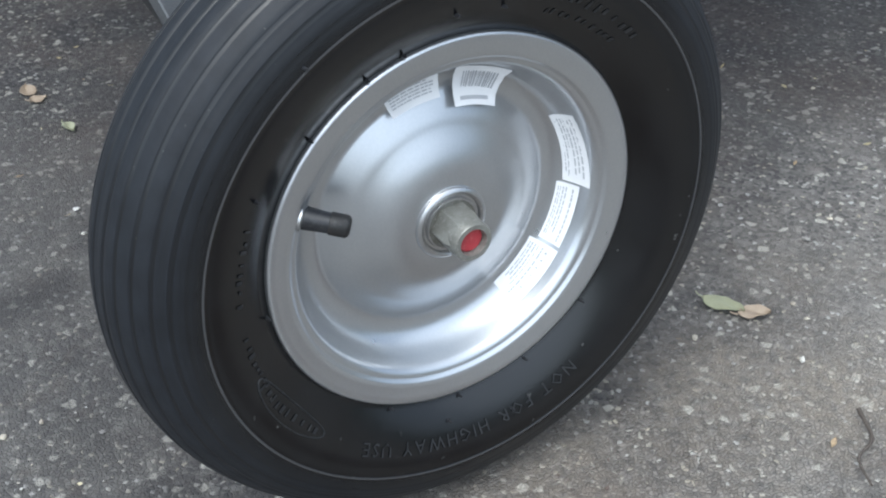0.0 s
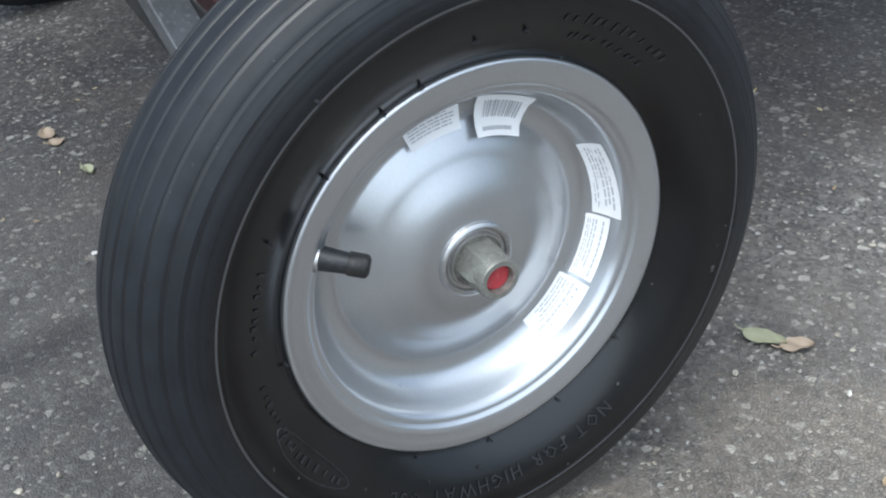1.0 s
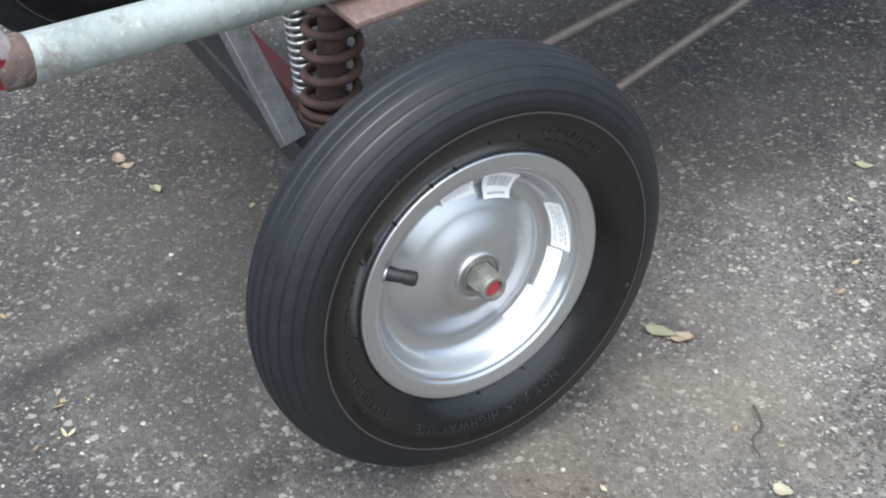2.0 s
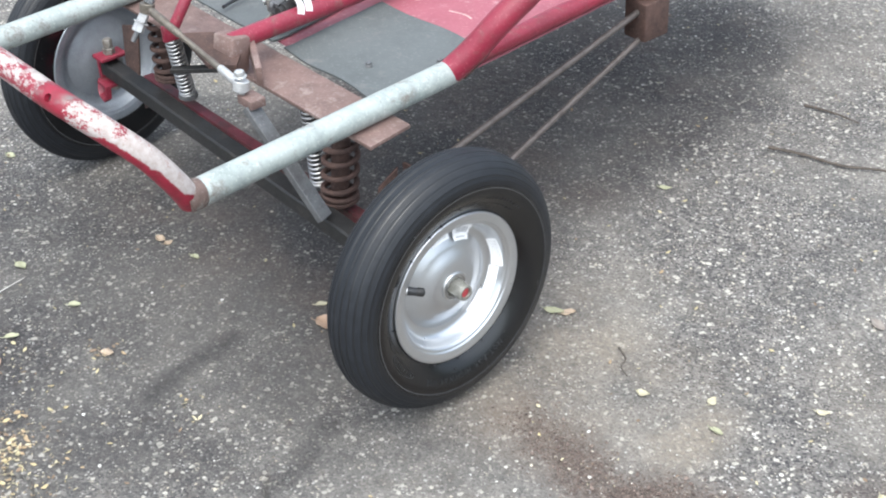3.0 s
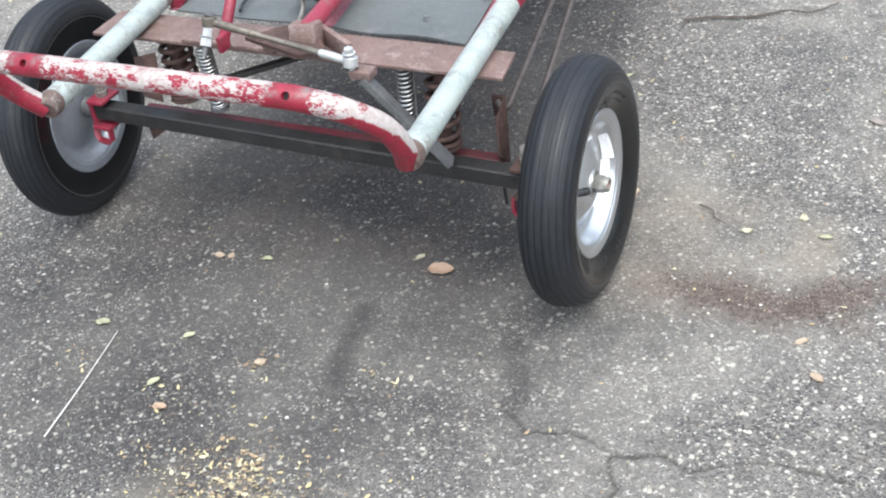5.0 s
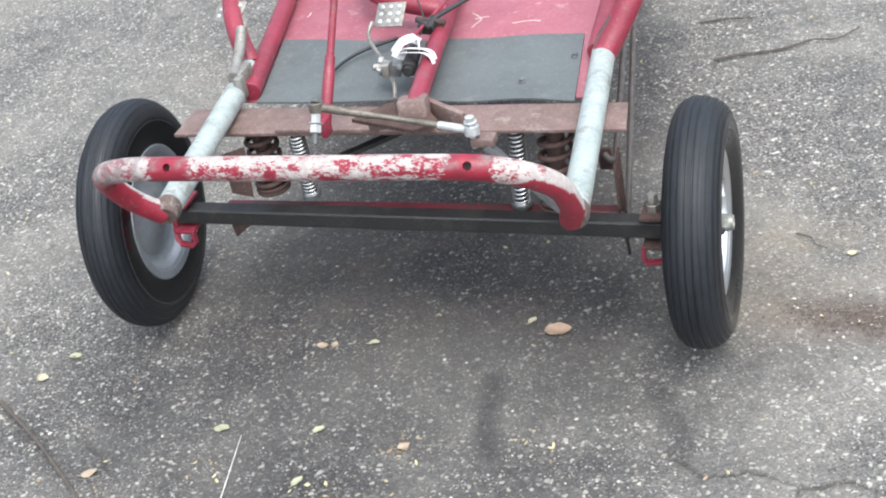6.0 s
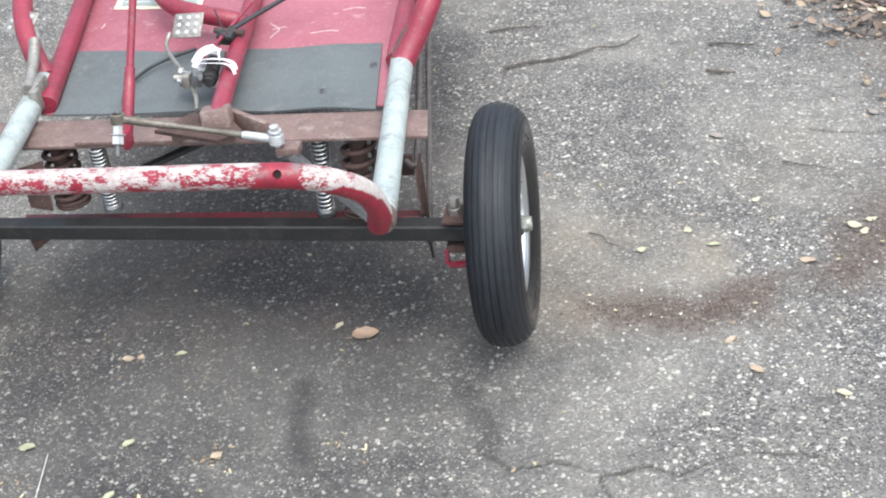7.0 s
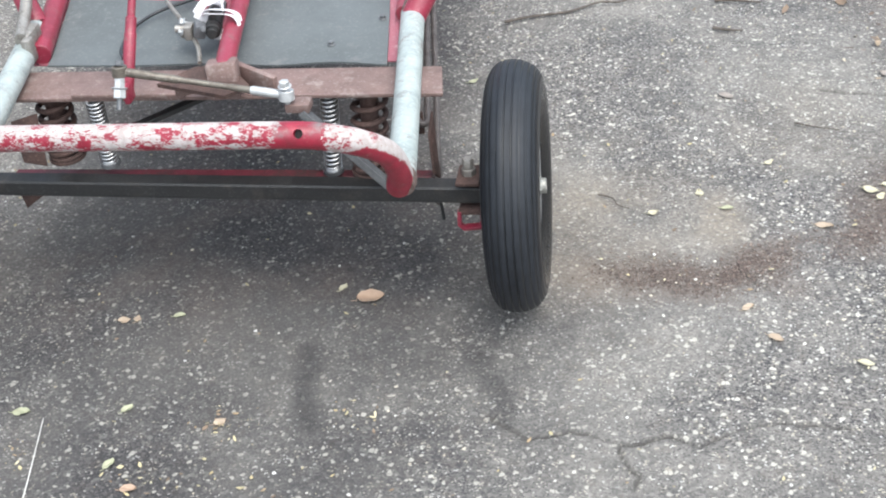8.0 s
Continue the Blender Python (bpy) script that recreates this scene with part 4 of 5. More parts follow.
for q, s in ((TL, 1), (TR, -1)):
    bm = sweep([q + w * s * 0.008, q + w * s * 0.020, q + w * s * 0.048, q + w * s * 0.052], [0.0062, 0.0066, 0.0066, 0.0054], 12)
    rod(q - Vector((0, 0.0015, 0.0075)), q + Vector((0, 0.0015, 0.0075)), 0.0115, 24, bm)
    part("rod_end", bm, OLIVE_STEEL if s > 0 else ZINC, tie, "greasy ball joint" if s > 0 else "bright zinc ball joint")
LEAN = Vector((0.0, -0.58, -0.815))
bolt = bmesh.new()
hex_bolt(TL + LEAN * 0.056, TL - LEAN * 0.009, 0.0042, 0.0060, bolt)
part("joint_bolt", bolt, GREY_STEEL, tie, "grey leaning joint bolt")
part("lock_nut", sweep([TL + LEAN * 0.010, TL + LEAN * 0.023], 0.0078, 6), ZINC, tie, "bright zinc nut")
part("joint_washer", rod(TL + LEAN * 0.0235, TL + LEAN * 0.0255, 0.0118, 20), ZINC, tie)
part("lock_nut", sweep([TL + LEAN * 0.0260, TL + LEAN * 0.0385], 0.0092, 6), ZINC, tie, "bright zinc nut")
part("joint_bolt", hex_bolt(TR - Vector((0, 0, 0.030)), TR + Vector((0, 0, 0.016)), 0.0045, 0.0068), ZINC, tie, "zinc bolt through the ball joint")
part("brace_head", block((0.036, 0.026, 0.014), 0.002, (0.138, -0.102, 0.410)), RUST_PLATE, kart, "brown steel head of the brace")
arm = bmesh.new()
vs = [arm.verts.new(q) for q in ((-0.075, -0.090, 0.440), (0.030, -0.105, 0.428), (0.060, -0.075, 0.428), (0.015, -0.030, 0.438), (-0.030, -0.045, 0.442))]
got = bmesh.ops.extrude_face_region(arm, geom=[arm.faces.new(vs)])
bmesh.ops.translate(arm, vec=(0, 0, -0.006), verts=[g for g in got["geom"] if isinstance(g, bmesh.types.BMVert)])
part("pitman_arm", arm, RUST, kart, "brown rusted steering plate")
bm = block((0.085, 0.010, 0.032), 0.002, (0.056, -0.040, 0.420), None, Euler((0, radians(6), radians(-26))).to_matrix())
block((0.046, 0.036, 0.056), 0.005, (0.016, -0.056, 0.428), bm, Euler((radians(-12), 0, radians(10))).to_matrix())
block((0.060, 0.008, 0.024), 0.002, (-0.030, -0.062, 0.420), bm, Euler((0, 0, radians(24))).to_matrix())
part("column_socket", bm, RUST_PLATE, kart, "brown steel socket welded to the plate")
lo, hi = Vector((-0.131, -0.076, 0.416)), Vector((-0.112, 0.090, 0.665))
w = (hi - lo).normalized()
shaft = part("steering_shaft", rod(lo + w * 0.06, hi, 0.0060, 14), RED, kart, "thin red painted steering shaft")
part("sleeve", sweep([lo, lo + w * 0.004, lo + w * 0.088, lo + w * 0.090, lo + w * 0.112, lo + w * 0.114], [0.0084, 0.0092, 0.0092, 0.0082, 0.0082, 0.0062], 16), RED, shaft)
part("shaft_clevis", block((0.010, 0.026, 0.028), 0.003, lo + Vector((0.004, -0.004, 0.004))), RED, shaft)

# ---- floor, frame rails and centre tube ----
FL = 0.388
part("floor_pan", slab([(-0.345, 0.062, FL), (0.264, 0.062, FL), (0.137, 1.34, FL), (-0.640, 1.34, FL)], 0.003, 0.001), RED_FLOOR, kart, "scuffed faded red sheet floor")
RAIL_L, RAIL_R = ((-0.331, 0.066, 0.404), (-0.637, 1.34, 0.404)), ((0.244, 0.185, 0.403), (0.135, 1.34, 0.403))
part("frame_rail", rod(*RAIL_R, 0.0150, 20), RED, kart, "red painted frame tube")
part("frame_rail", rod(*RAIL_L, 0.0170, 20), RED, kart, "red painted frame tube")
post = curve_through([(0.262, 0.165, 0.408), (0.282, 0.195, 0.440), (0.303, 0.225, 0.480), (0.318, 0.275, 0.520), (0.318, 0.340, 0.560), (0.310, 0.42, 0.60)], 8)
part("cage_tube", sweep(post, 0.0200, 24), RED, kart, "red painted cage tube")
part("weld", sweep(curve_through([(0.260, 0.176, 0.406), (0.268, 0.190, 0.422), (0.284, 0.204, 0.447)], 5), [0.0204 + 0.0010 * math.sin(0.31 * k) for k in range(11)], 20), WELD, kart, "rusty welded joint")
post = curve_through([(-0.369, 0.155, 0.410), (-0.395, 0.185, 0.440), (-0.425, 0.235, 0.470), (-0.450, 0.300, 0.495), (-0.470, 0.38, 0.52)], 8)
part("cage_tube", sweep(post, 0.0180, 20), RED, kart, "red painted cage tube")
bm = sweep(curve_through([(-0.352, 0.060, 0.436), (-0.362, 0.095, 0.440), (-0.372, 0.140, 0.452), (-0.380, 0.175, 0.470)], 6), 0.010, 10)
block((0.026, 0.050, 0.026), 0.005, (-0.352, 0.085, 0.428), bm)
block((0.016, 0.020, 0.040), 0.004, (-0.340, 0.055, 0.420), bm)
part("pedal_pivot", bm, DIRTY_STEEL, kart, "greasy steel pedal pivot on the pipe")
C0, C1 = Vector((0.019, -0.060, 0.444)), Vector((-0.088, 0.52, 0.405))
column = part("centre_tube", rod(C0, C1, 0.0150, 24), RED, kart, "red painted centre tube")
w = (C1 - C0).normalized()
part("rear_loop", sweep(curve_through([(-0.300, 0.560, 0.440), (-0.268, 0.470, 0.442), (-0.232, 0.400, 0.442), (-0.190, 0.352, 0.440), (-0.140, 0.326, 0.438), (-0.085, 0.316, 0.430), (-0.052, 0.318, 0.420)], 8), 0.0165, 20), RED, kart, "bent red painted frame loop")

# ---- pedals, cylinder, cables ----
def pedal(at, turn, size, arm_points):
    plate = slab([(-size[0] / 2, -size[1] / 2, 0), (size[0] / 2, -size[1] / 2, 0), (size[0] / 2, size[1] / 2, 0), (-size[0] / 2, size[1] / 2, 0)], 0.0025, 0.0008)
    bmesh.ops.transform(plate, matrix=Matrix.Translation(at) @ turn.to_4x4(), verts=plate.verts)
    p = part("pedal", plate, DIRTY_STEEL, kart, "bare steel pedal plate with raised dimples")
    for i in range(3):
        for j in range(3):
            c = Matrix.Translation(at) @ turn.to_4x4() @ Vector(((i - 1) * size[0] * 0.3, (j - 1) * size[1] * 0.3, 0.0))
            u = turn @ Vector((0, 0, 1))
            part("dimple", sweep([c + u * 0.0008, c + u * 0.0022, c + u * 0.0028], [0.0046, 0.0038, 0.0022], 12), ZINC, p)
    part("pedal_arm", sweep(curve_through(arm_points, 6), 0.0036, 12), DIRTY_STEEL, p, "bent steel pedal arm")
    return p


pedal(Vector((-0.130, 0.250, 0.452)), Euler((radians(38), radians(-4), radians(-6))).to_matrix(), (0.056, 0.046), [(-0.160, 0.235, 0.445), (-0.158, 0.205, 0.430), (-0.100, 0.120, 0.425), (-0.062, 0.060, 0.420), (-0.048, 0.020, 0.412)])
pedal(Vector((-0.432, 0.238, 0.476)), Euler((radians(35), radians(4), radians(-14))).to_matrix(), (0.058, 0.046), [(-0.400, 0.225, 0.470), (-0.385, 0.195, 0.460), (-0.365, 0.120, 0.440)])
bm = rod((-0.038, 0.074, 0.436), (-0.054, 0.150, 0.432), 0.0120, 24)
rod((-0.036, 0.064, 0.437), (-0.038, 0.076, 0.436), 0.0085, 20, bm)
rod((-0.041, 0.090, 0.4355), (-0.043, 0.096, 0.435), 0.0132, 24, bm)
part("cylinder", bm, BLACK_STEEL, kart, "small dark cylinder strapped to the tube")
bm = bmesh.new()
block((0.014, 0.022, 0.024), 0.003, (-0.080, 0.085, 0.432), bm)
rod((-0.100, 0.078, 0.440), (-0.078, 0.082, 0.438), 0.006, 12, bm)
rod((-0.098, 0.092, 0.424), (-0.078, 0.094, 0.424), 0.007, 6, bm)
part("cylinder_mount", bm, DIRTY_STEEL, kart, "greasy steel mount with bolts")
side = w.cross(Vector((0, 0, 1))).normalized()
up = side.cross(w)
for k, shift in enumerate((-0.0085, 0.0085)):
    c = Vector((-0.028, 0.098, 0.4385)) + w * shift
    loop = []
    for i in range(37):
        t = 2 * math.pi * i / 36
        u, v = math.cos(t), math.sin(t)
        loop.append(c + side * math.copysign(0.0295 * abs(u) ** 0.65, u) + up * math.copysign(0.0195 * abs(v) ** 0.65, v) + w * (-0.016 * u + 0.0012 * math.sin(3 * t + k)))
    part("tape_strap", sweep(loop, 0.01, square=(0.0012, 0.0125), caps=False), TAPE, column, "white tape strap")
for k, turns in enumerate(([(-0.074, 0.108, 0.450), (-0.064, 0.128, 0.460), (-0.050, 0.140, 0.460), (-0.036, 0.128, 0.458), (-0.028, 0.112, 0.456)],
                           [(-0.070, 0.100, 0.446), (-0.062, 0.112, 0.460), (-0.048, 0.122, 0.466), (-0.034, 0.134, 0.456)],
                           [(-0.076, 0.122, 0.446), (-0.064, 0.142, 0.456), (-0.046, 0.146, 0.458), (-0.040, 0.128, 0.468), (-0.054, 0.114, 0.466)])):
    part("tape_wad", sweep(curve_through(turns, 6), 0.01, square=(0.0018, 0.0125)), TAPE, column, "crumpled strip of white tape")
bm = block((0.018, 0.024, 0.022), 0.003, (-0.060, 0.078, 0.438), None, Euler((0, radians(18), radians(20))).to_matrix())
rod((-0.050, 0.066, 0.446), (-0.046, 0.058, 0.449), 0.0042, 10, bm)
part("cylinder_cap", bm, GREY_STEEL, kart, "dull grey fitting beside the cylinder")
for q in ((-0.094, 0.100, 0.440), (-0.090, 0.078, 0.436)):
    part("fitting_nut", hex_bolt(Vector(q) + Vector((0.012, 0.004, -0.006)), Vector(q), 0.003, 0.0052), ZINC, kart)
# pale scuffs scraped into the floor paint
for pts in ([(-0.027, 0.376), (-0.004, 0.352), (-0.008, 0.332), (-0.012, 0.318)], [(-0.016, 0.352), (-0.002, 0.358), (0.008, 0.360)], [(-0.073, 0.519), (-0.066, 0.530), (-0.058, 0.533)],
            [(-0.362, 0.384), (-0.360, 0.394), (-0.362, 0.404)], [(0.060, 0.330), (0.090, 0.338), (0.110, 0.336)], [(0.100, 0.420), (0.118, 0.428), (0.140, 0.426)]):
    bm = sweep(curve_through([(x, y, FL + 0.0003) for x, y in pts], 5), 0.01, square=(0.0030, 0.0010))
    part("paint_scuff", bm, SCUFF, kart)
part("throttle_cable", sweep(curve_through([(0.055, 0.400, 0.452), (0.0, 0.305, 0.452), (-0.045, 0.225, 0.450), (-0.055, 0.205, 0.446)], 8), 0.0042, 12), DARK_RUBBER, kart, "black cable sheath")
part("brake_line", sweep(curve_through([(-0.118, 0.235, 0.414), (-0.180, 0.205, 0.404), (-0.205, 0.150, 0.402), (-0.200, 0.085, 0.402), (-0.185, 0.052, 0.404)], 10), 0.0030, 10), DARK_RUBBER, kart, "thin black brake line")
part("control_rod", rod((-0.020, 0.440, 0.455), (-0.066, 0.110, 0.448), 0.0030, 10), RED, kart, "thin red control rod")
bm = block((0.030, 0.018, 0.022), 0.003, (-0.050, 0.216, 0.442), None, Euler((radians(20), 0, radians(-12))).to_matrix())
rod((-0.070, 0.222, 0.452), (-0.040, 0.196, 0.450), 0.0032, 8, bm)
rod((-0.062, 0.200, 0.436), (-0.044, 0.232, 0.456), 0.0026, 8, bm)
part("cable_clamp", bm, BLACK_STEEL, kart, "dark greasy cable clamp on the tube")
part("bent_wire", sweep(curve_through([(-0.052, 0.214, 0.452), (-0.070, 0.250, 0.456), (-0.090, 0.286, 0.462)], 5), 0.0014, 8), BLACK_STEEL, kart, "thin stiff dark wire")
part("control_lever", rod((-0.075, 0.230, 0.450), (-0.020, 0.222, 0.446), 0.0055, 10), RUST, kart)

# ---- brake rods along the frame ----
R1 = curve_through([(0.268, 0.068, 0.281), (0.277, 0.062, 0.274), (0.284, 0.072, 0.272), (0.279, 0.110, 0.276), (0.245, 0.340, 0.304), (0.209, 0.587, 0.334), (0.200, 0.65, 0.342)], 8)
part("brake_rod", sweep(R1, 0.0056, 12), ROD_STEEL, kart, "bent brown grey steel brake rod")
part("brake_rod", rod((0.300, 0.020, 0.150), (0.206, 0.638, 0.291), 0.0054, 12), ROD_STEEL, kart, "straight brown grey steel brake rod")
part("rod_bracket", block((0.050, 0.060, 0.070), 0.004, (0.198, 0.655, 0.322)), RUST, kart, "brown steel bracket at the rod ends")
part("rod_tab", block((0.022, 0.006, 0.040), 0.002, (0.268, 0.072, 0.270)), RUST, kart)

# ---- printed plate on the floor ----
sign = part("floor_sign", slab([(-0.366, 0.464, FL + 0.0025), (-0.186, 0.450, FL + 0.0025), (-0.208, 0.600, FL + 0.0025), (-0.392, 0.616, FL + 0.0025)], 0.002, 0.0005), SIGN_CREAM, kart, "faded sign with a cream border")
part("sign_panel", slab([(-0.354, 0.475, FL + 0.0045), (-0.197, 0.462, FL + 0.0045), (-0.217, 0.590, FL + 0.0045), (-0.378, 0.604, FL + 0.0045)], 0.0015, 0.0004), SIGN_GREEN, sign, "grey green printed panel")
for k in range(6):
    y = 0.484 + 0.018 * k
    x = -0.345 - 0.16 * (y - 0.45)
    part("sign_line", slab([(x, y, FL + 0.006), (x + 0.055 + 0.012 * (k % 3), y - 0.005, FL + 0.006), (x + 0.055 + 0.012 * (k % 3) - 0.001, y + 0.001, FL + 0.006), (x - 0.001, y + 0.006, FL + 0.006)], 0.0012, 0.0003), INK, sign)


# ---- rubber mats ----
def mat_mesh(corners, curl, seed):
    """A thin mat with a wavy edge, its front edge slightly lifted."""
    rng = random.Random(seed)
    a, b, c, d = (Vector(q) for q in corners)
    nx, ny = 28, 20
    bm = bmesh.new()
    rows = []
    for j in range(ny + 1):
        row = []
        for i in range(nx + 1):
            u, v = i / nx, j / ny
            p = (a * (1 - u) + b * u) * (1 - v) + (d * (1 - u) + c * u) * v
            edge = 0.0022 * math.sin(9 * u + seed) if j in (0, ny) else 0.0
            lift = 0.0015 * noise.noise(Vector((p.x * 9, p.y * 9, seed))) + curl * max(0.0, 0.14 - v) ** 1.3 * (0.4 + 0.6 * math.sin(4 * u + seed) ** 2)
            row.append(bm.verts.new((p.x, p.y + edge, p.z + abs(lift))))
        rows.append(row)
    for j in range(ny):
        for i in range(nx):
            bm.faces.new((rows[j][i], rows[j][i + 1], rows[j + 1][i + 1], rows[j + 1][i]))
    got = bmesh.ops.extrude_face_region(bm, geom=bm.faces[:])
    bmesh.ops.translate(bm, vec=(0, 0, 0.0032), verts=[g for g in got["geom"] if isinstance(g, bmesh.types.BMVert)])
    return bm


MZ = FL + 0.0012
right_mat = tagged(link_mesh("floor_mat", mat_mesh([(-0.004, 0.046, MZ), (0.240, 0.042, MZ), (0.203, 0.276, MZ), (-0.040, 0.266, MZ)], 0.05, 2), MAT_RUBBER), "grey rubber mat lying on the red floor", "floor mat", "floor mats")
tagged(link_mesh("floor_mat", mat_mesh([(-0.312, 0.046, MZ), (-0.035, 0.046, MZ), (-0.078, 0.262, MZ), (-0.366, 0.286, MZ)], 0.06, 5), MAT_RUBBER), "grey rubber mat with a curled front edge on the red floor", "floor mat", "floor mats")
for q in ((0.139, 0.106), (0.206, 0.190)):
    part("mat_bolt", hex_bolt((q[0], q[1], MZ + 0.002), (q[0], q[1], MZ + 0.006), 0.003, 0.0042), GREY_STEEL, right_mat)


# ---- leaves and sticks ----
def leaf(name, at, length, width, turn, material, label, curl=0.2, seed=0, tilt=(0, 0)):
    bm = bmesh.new()
    rows = []
    for i in range(13):
        u = i / 12
        half = width / 2 * math.sin(math.pi * min(1, u ** 0.85)) ** 0.75 * (1 + 0.10 * math.sin(7 * u + seed) + 0.06 * math.sin(17 * u + 2 * seed))
        row = []
        for j in range(-3, 4):
            v = j / 3
            z = curl * width * (v * v * 0.6 + 0.5 * (u - 0.5) ** 2) + 0.0006 - (0.0005 if j == 0 else 0)
            row.append(bm.verts.new(((u - 0.5) * length, v * half + 0.10 * width * math.sin(2.4 * u + seed), z + 0.0012 * math.sin(5 * u + 3 * v + seed))))
        rows.append(row)
    for a, b in zip(rows, rows[1:]):
        for j in range(6):
            f = [a[j], b[j], b[j + 1], a[j + 1]]
            bm.faces.new(f)
    bmesh.ops.remove_doubles(bm, verts=bm.verts, dist=1e-5)
    got = bmesh.ops.extrude_face_region(bm, geom=bm.faces[:])
    bmesh.ops.translate(bm, vec=(0, 0, 0.0005), verts=[g for g in got["geom"] if isinstance(g, bmesh.types.BMVert)])
    ob = link_mesh(name, bm, material)
    ob.matrix_world = pose(at[0], at[1], 0.0015, tilt[0], tilt[1], turn)
    tagged(ob, label, "leaf", "fallen leaves")
    stem = sweep(curve_through([(-length * 0.5, 0, 0.001), (-length * 0.62, 0.001, 0.0012), (-length * 0.72, 0.003, 0.0014)], 3), 0.0006, 6)
    part("stalk", stem, material, ob)
    return ob


LEAVES = [((0.397, 0.250), 0.040, 0.019, 25, LEAF_GREEN, "pale green fallen leaf on the asphalt"), ((0.417, 0.263), 0.028, 0.018, 65, LEAF_TAN, "tan fallen leaf beside a green one"),
          ((0.179, -0.040), 0.054, 0.039, 24, LEAF_ORANGE, "orange tan oval fallen leaf on the asphalt"), ((0.127, -0.015), 0.024, 0.014, 70, LEAF_YELLOW, "small yellow fallen leaf on the asphalt"),
          ((0.004, -0.340), 0.026, 0.018, 40, LEAF_TAN, "crumpled tan fallen leaf on the asphalt"), ((0.634, 0.205), 0.024, 0.015, 20, LEAF_YELLOW, "small yellow leaf on the asphalt"),
          ((0.714, 0.266), 0.022, 0.016, 100, LEAF_YELLOW, "small pale leaf on sandy asphalt"), ((-0.318, -0.335), 0.034, 0.020, 10, LEAF_GREEN, "pale green leaf on dark asphalt"),
          ((-0.135, -0.097), 0.024, 0.013, 20, LEAF_GREEN, "small pale green leaf on the asphalt"), ((-0.151, -0.318), 0.026, 0.016, 60, LEAF_GREEN, "dull green leaf on dark asphalt"),
          ((-0.227, -0.111), 0.026, 0.017, 10, LEAF_TAN, "small tan leaf under the bumper"), ((-0.205, -0.108), 0.020, 0.015, 80, LEAF_TAN, "small tan leaf under the bumper"),
          ((-0.501, -0.460), 0.034, 0.020, 30, LEAF_TAN, "curled tan leaf on the asphalt"), ((-0.386, -0.543), 0.038, 0.018, 60, LEAF_YELLOW, "pale yellow leaf on the asphalt"),
          ((-0.093, -0.482), 0.030, 0.018, 15, LEAF_ORANGE, "orange tan leaf on the asphalt"), ((-0.140, -0.434), 0.028, 0.016, 75, LEAF_GREEN, "pale green leaf on the asphalt"),
          ((-0.695, -0.178), 0.030, 0.018, 20, LEAF_GREEN, "pale green leaf on the asphalt"), ((-0.725, -0.243), 0.030, 0.020, -15, LEAF_YELLOW, "pale yellow leaf on the asphalt"),
          ((0.836, 0.363), 0.024, 0.013, 30, LEAF_YELLOW, "pale yellow leaf on the asphalt"), ((0.919, 0.171), 0.036, 0.018, -10, LEAF_TAN, "tan leaf in the brown dirt"),
          ((0.788, -0.048), 0.026, 0.014, 40, LEAF_TAN, "small tan leaf at the edge of the dirt"), ((0.827, -0.118), 0.030, 0.017, -20, LEAF_TAN, "tan leaf on the asphalt"),
          ((0.955, -0.17), 0.030, 0.014, -10, LEAF_YELLOW, "pale yellow leaf on the asphalt"), ((1.004, 0.277), 0.034, 0.020, -20, LEAF_YELLOW, "pale yellow leaf beside two others"), ((1.034, 0.296), 0.026, 0.014, 15, LEAF_YELLOW, "small pale yellow leaf beside two others"),
          ((1.020, 0.258), 0.026, 0.015, 50, LEAF_YELLOW, "curled pale yellow leaf beside two others"), ((1.131, 0.339), 0.034, 0.017, -10, LEAF_YELLOW, "pale yellow leaf in the brown dirt"),
          ((0.760, 0.221), 0.026, 0.012, 10, LEAF_GREEN, "narrow green leaf on sandy asphalt"), ((0.765, 0.595), 0.036, 0.020, -15, LEAF_GREY, "grey curled leaf on the asphalt"),
          ((1.070, 0.673), 0.030, 0.016, -40, LEAF_GREY, "grey brown leaf on the asphalt"),
          ((0.26, 0.66), 0.028, 0.014, 35, LEAF_GREEN, "pale green leaf beside the frame")]
for k, (at, ln, wd, turn, mt, lb) in enumerate(LEAVES):
    leaf("fallen_leaf", at, ln * 0.85, wd * 0.88, turn, mt, lb, 0.05 + 0.06 * (k % 3), k)


def twig(points, radius, label, seed=0, name="twig", bark=STICK, group="fallen twigs"):
    rng = random.Random(seed)
    line = curve_through([(x + rng.uniform(-0.003, 0.003), y + rng.uniform(-0.003, 0.003), 0.002 + radius + rng.uniform(0, 0.003)) for x, y in points], 6)
    n = len(line)
    ob = link_mesh(name, sweep(line, [radius * (1.1 - 0.6 * k / n) * (1 + 0.18 * math.sin(2.3 * k)) for k in range(n)], 8), bark)
    return tagged(ob, label, name, group)


twig([(-0.225, -0.60), (-0.243, -0.50), (-0.262, -0.42), (-0.274, -0.345)], 0.0013, "long thin pale straw on dark asphalt", 21, "straw", STRAW, "")
twig([(0.30, 0.900), (0.36, 0.928), (0.43, 0.945), (0.50, 0.985), (0.545, 0.992), (0.590, 1.040)], 0.0031, "long grey brown twig lying on the asphalt", 1)
twig([(0.744, 0.985), (0.79, 0.980), (0.842, 0.973)], 0.0032, "short grey brown twig on the asphalt", 2)
twig([(0.743, 0.862), (0.775, 0.853), (0.805, 0.848)], 0.0032, "short dark twig on the asphalt", 3)
twig([(0.24, 1.09), (0.30, 1.105), (0.355, 1.10)], 0.0028, "thin twig on the asphalt", 4)
twig([(0.536, 0.252), (0.560, 0.240), (0.575, 0.222), (0.592, 0.212)], 0.0015, "thin pale twig on sandy asphalt", 5)
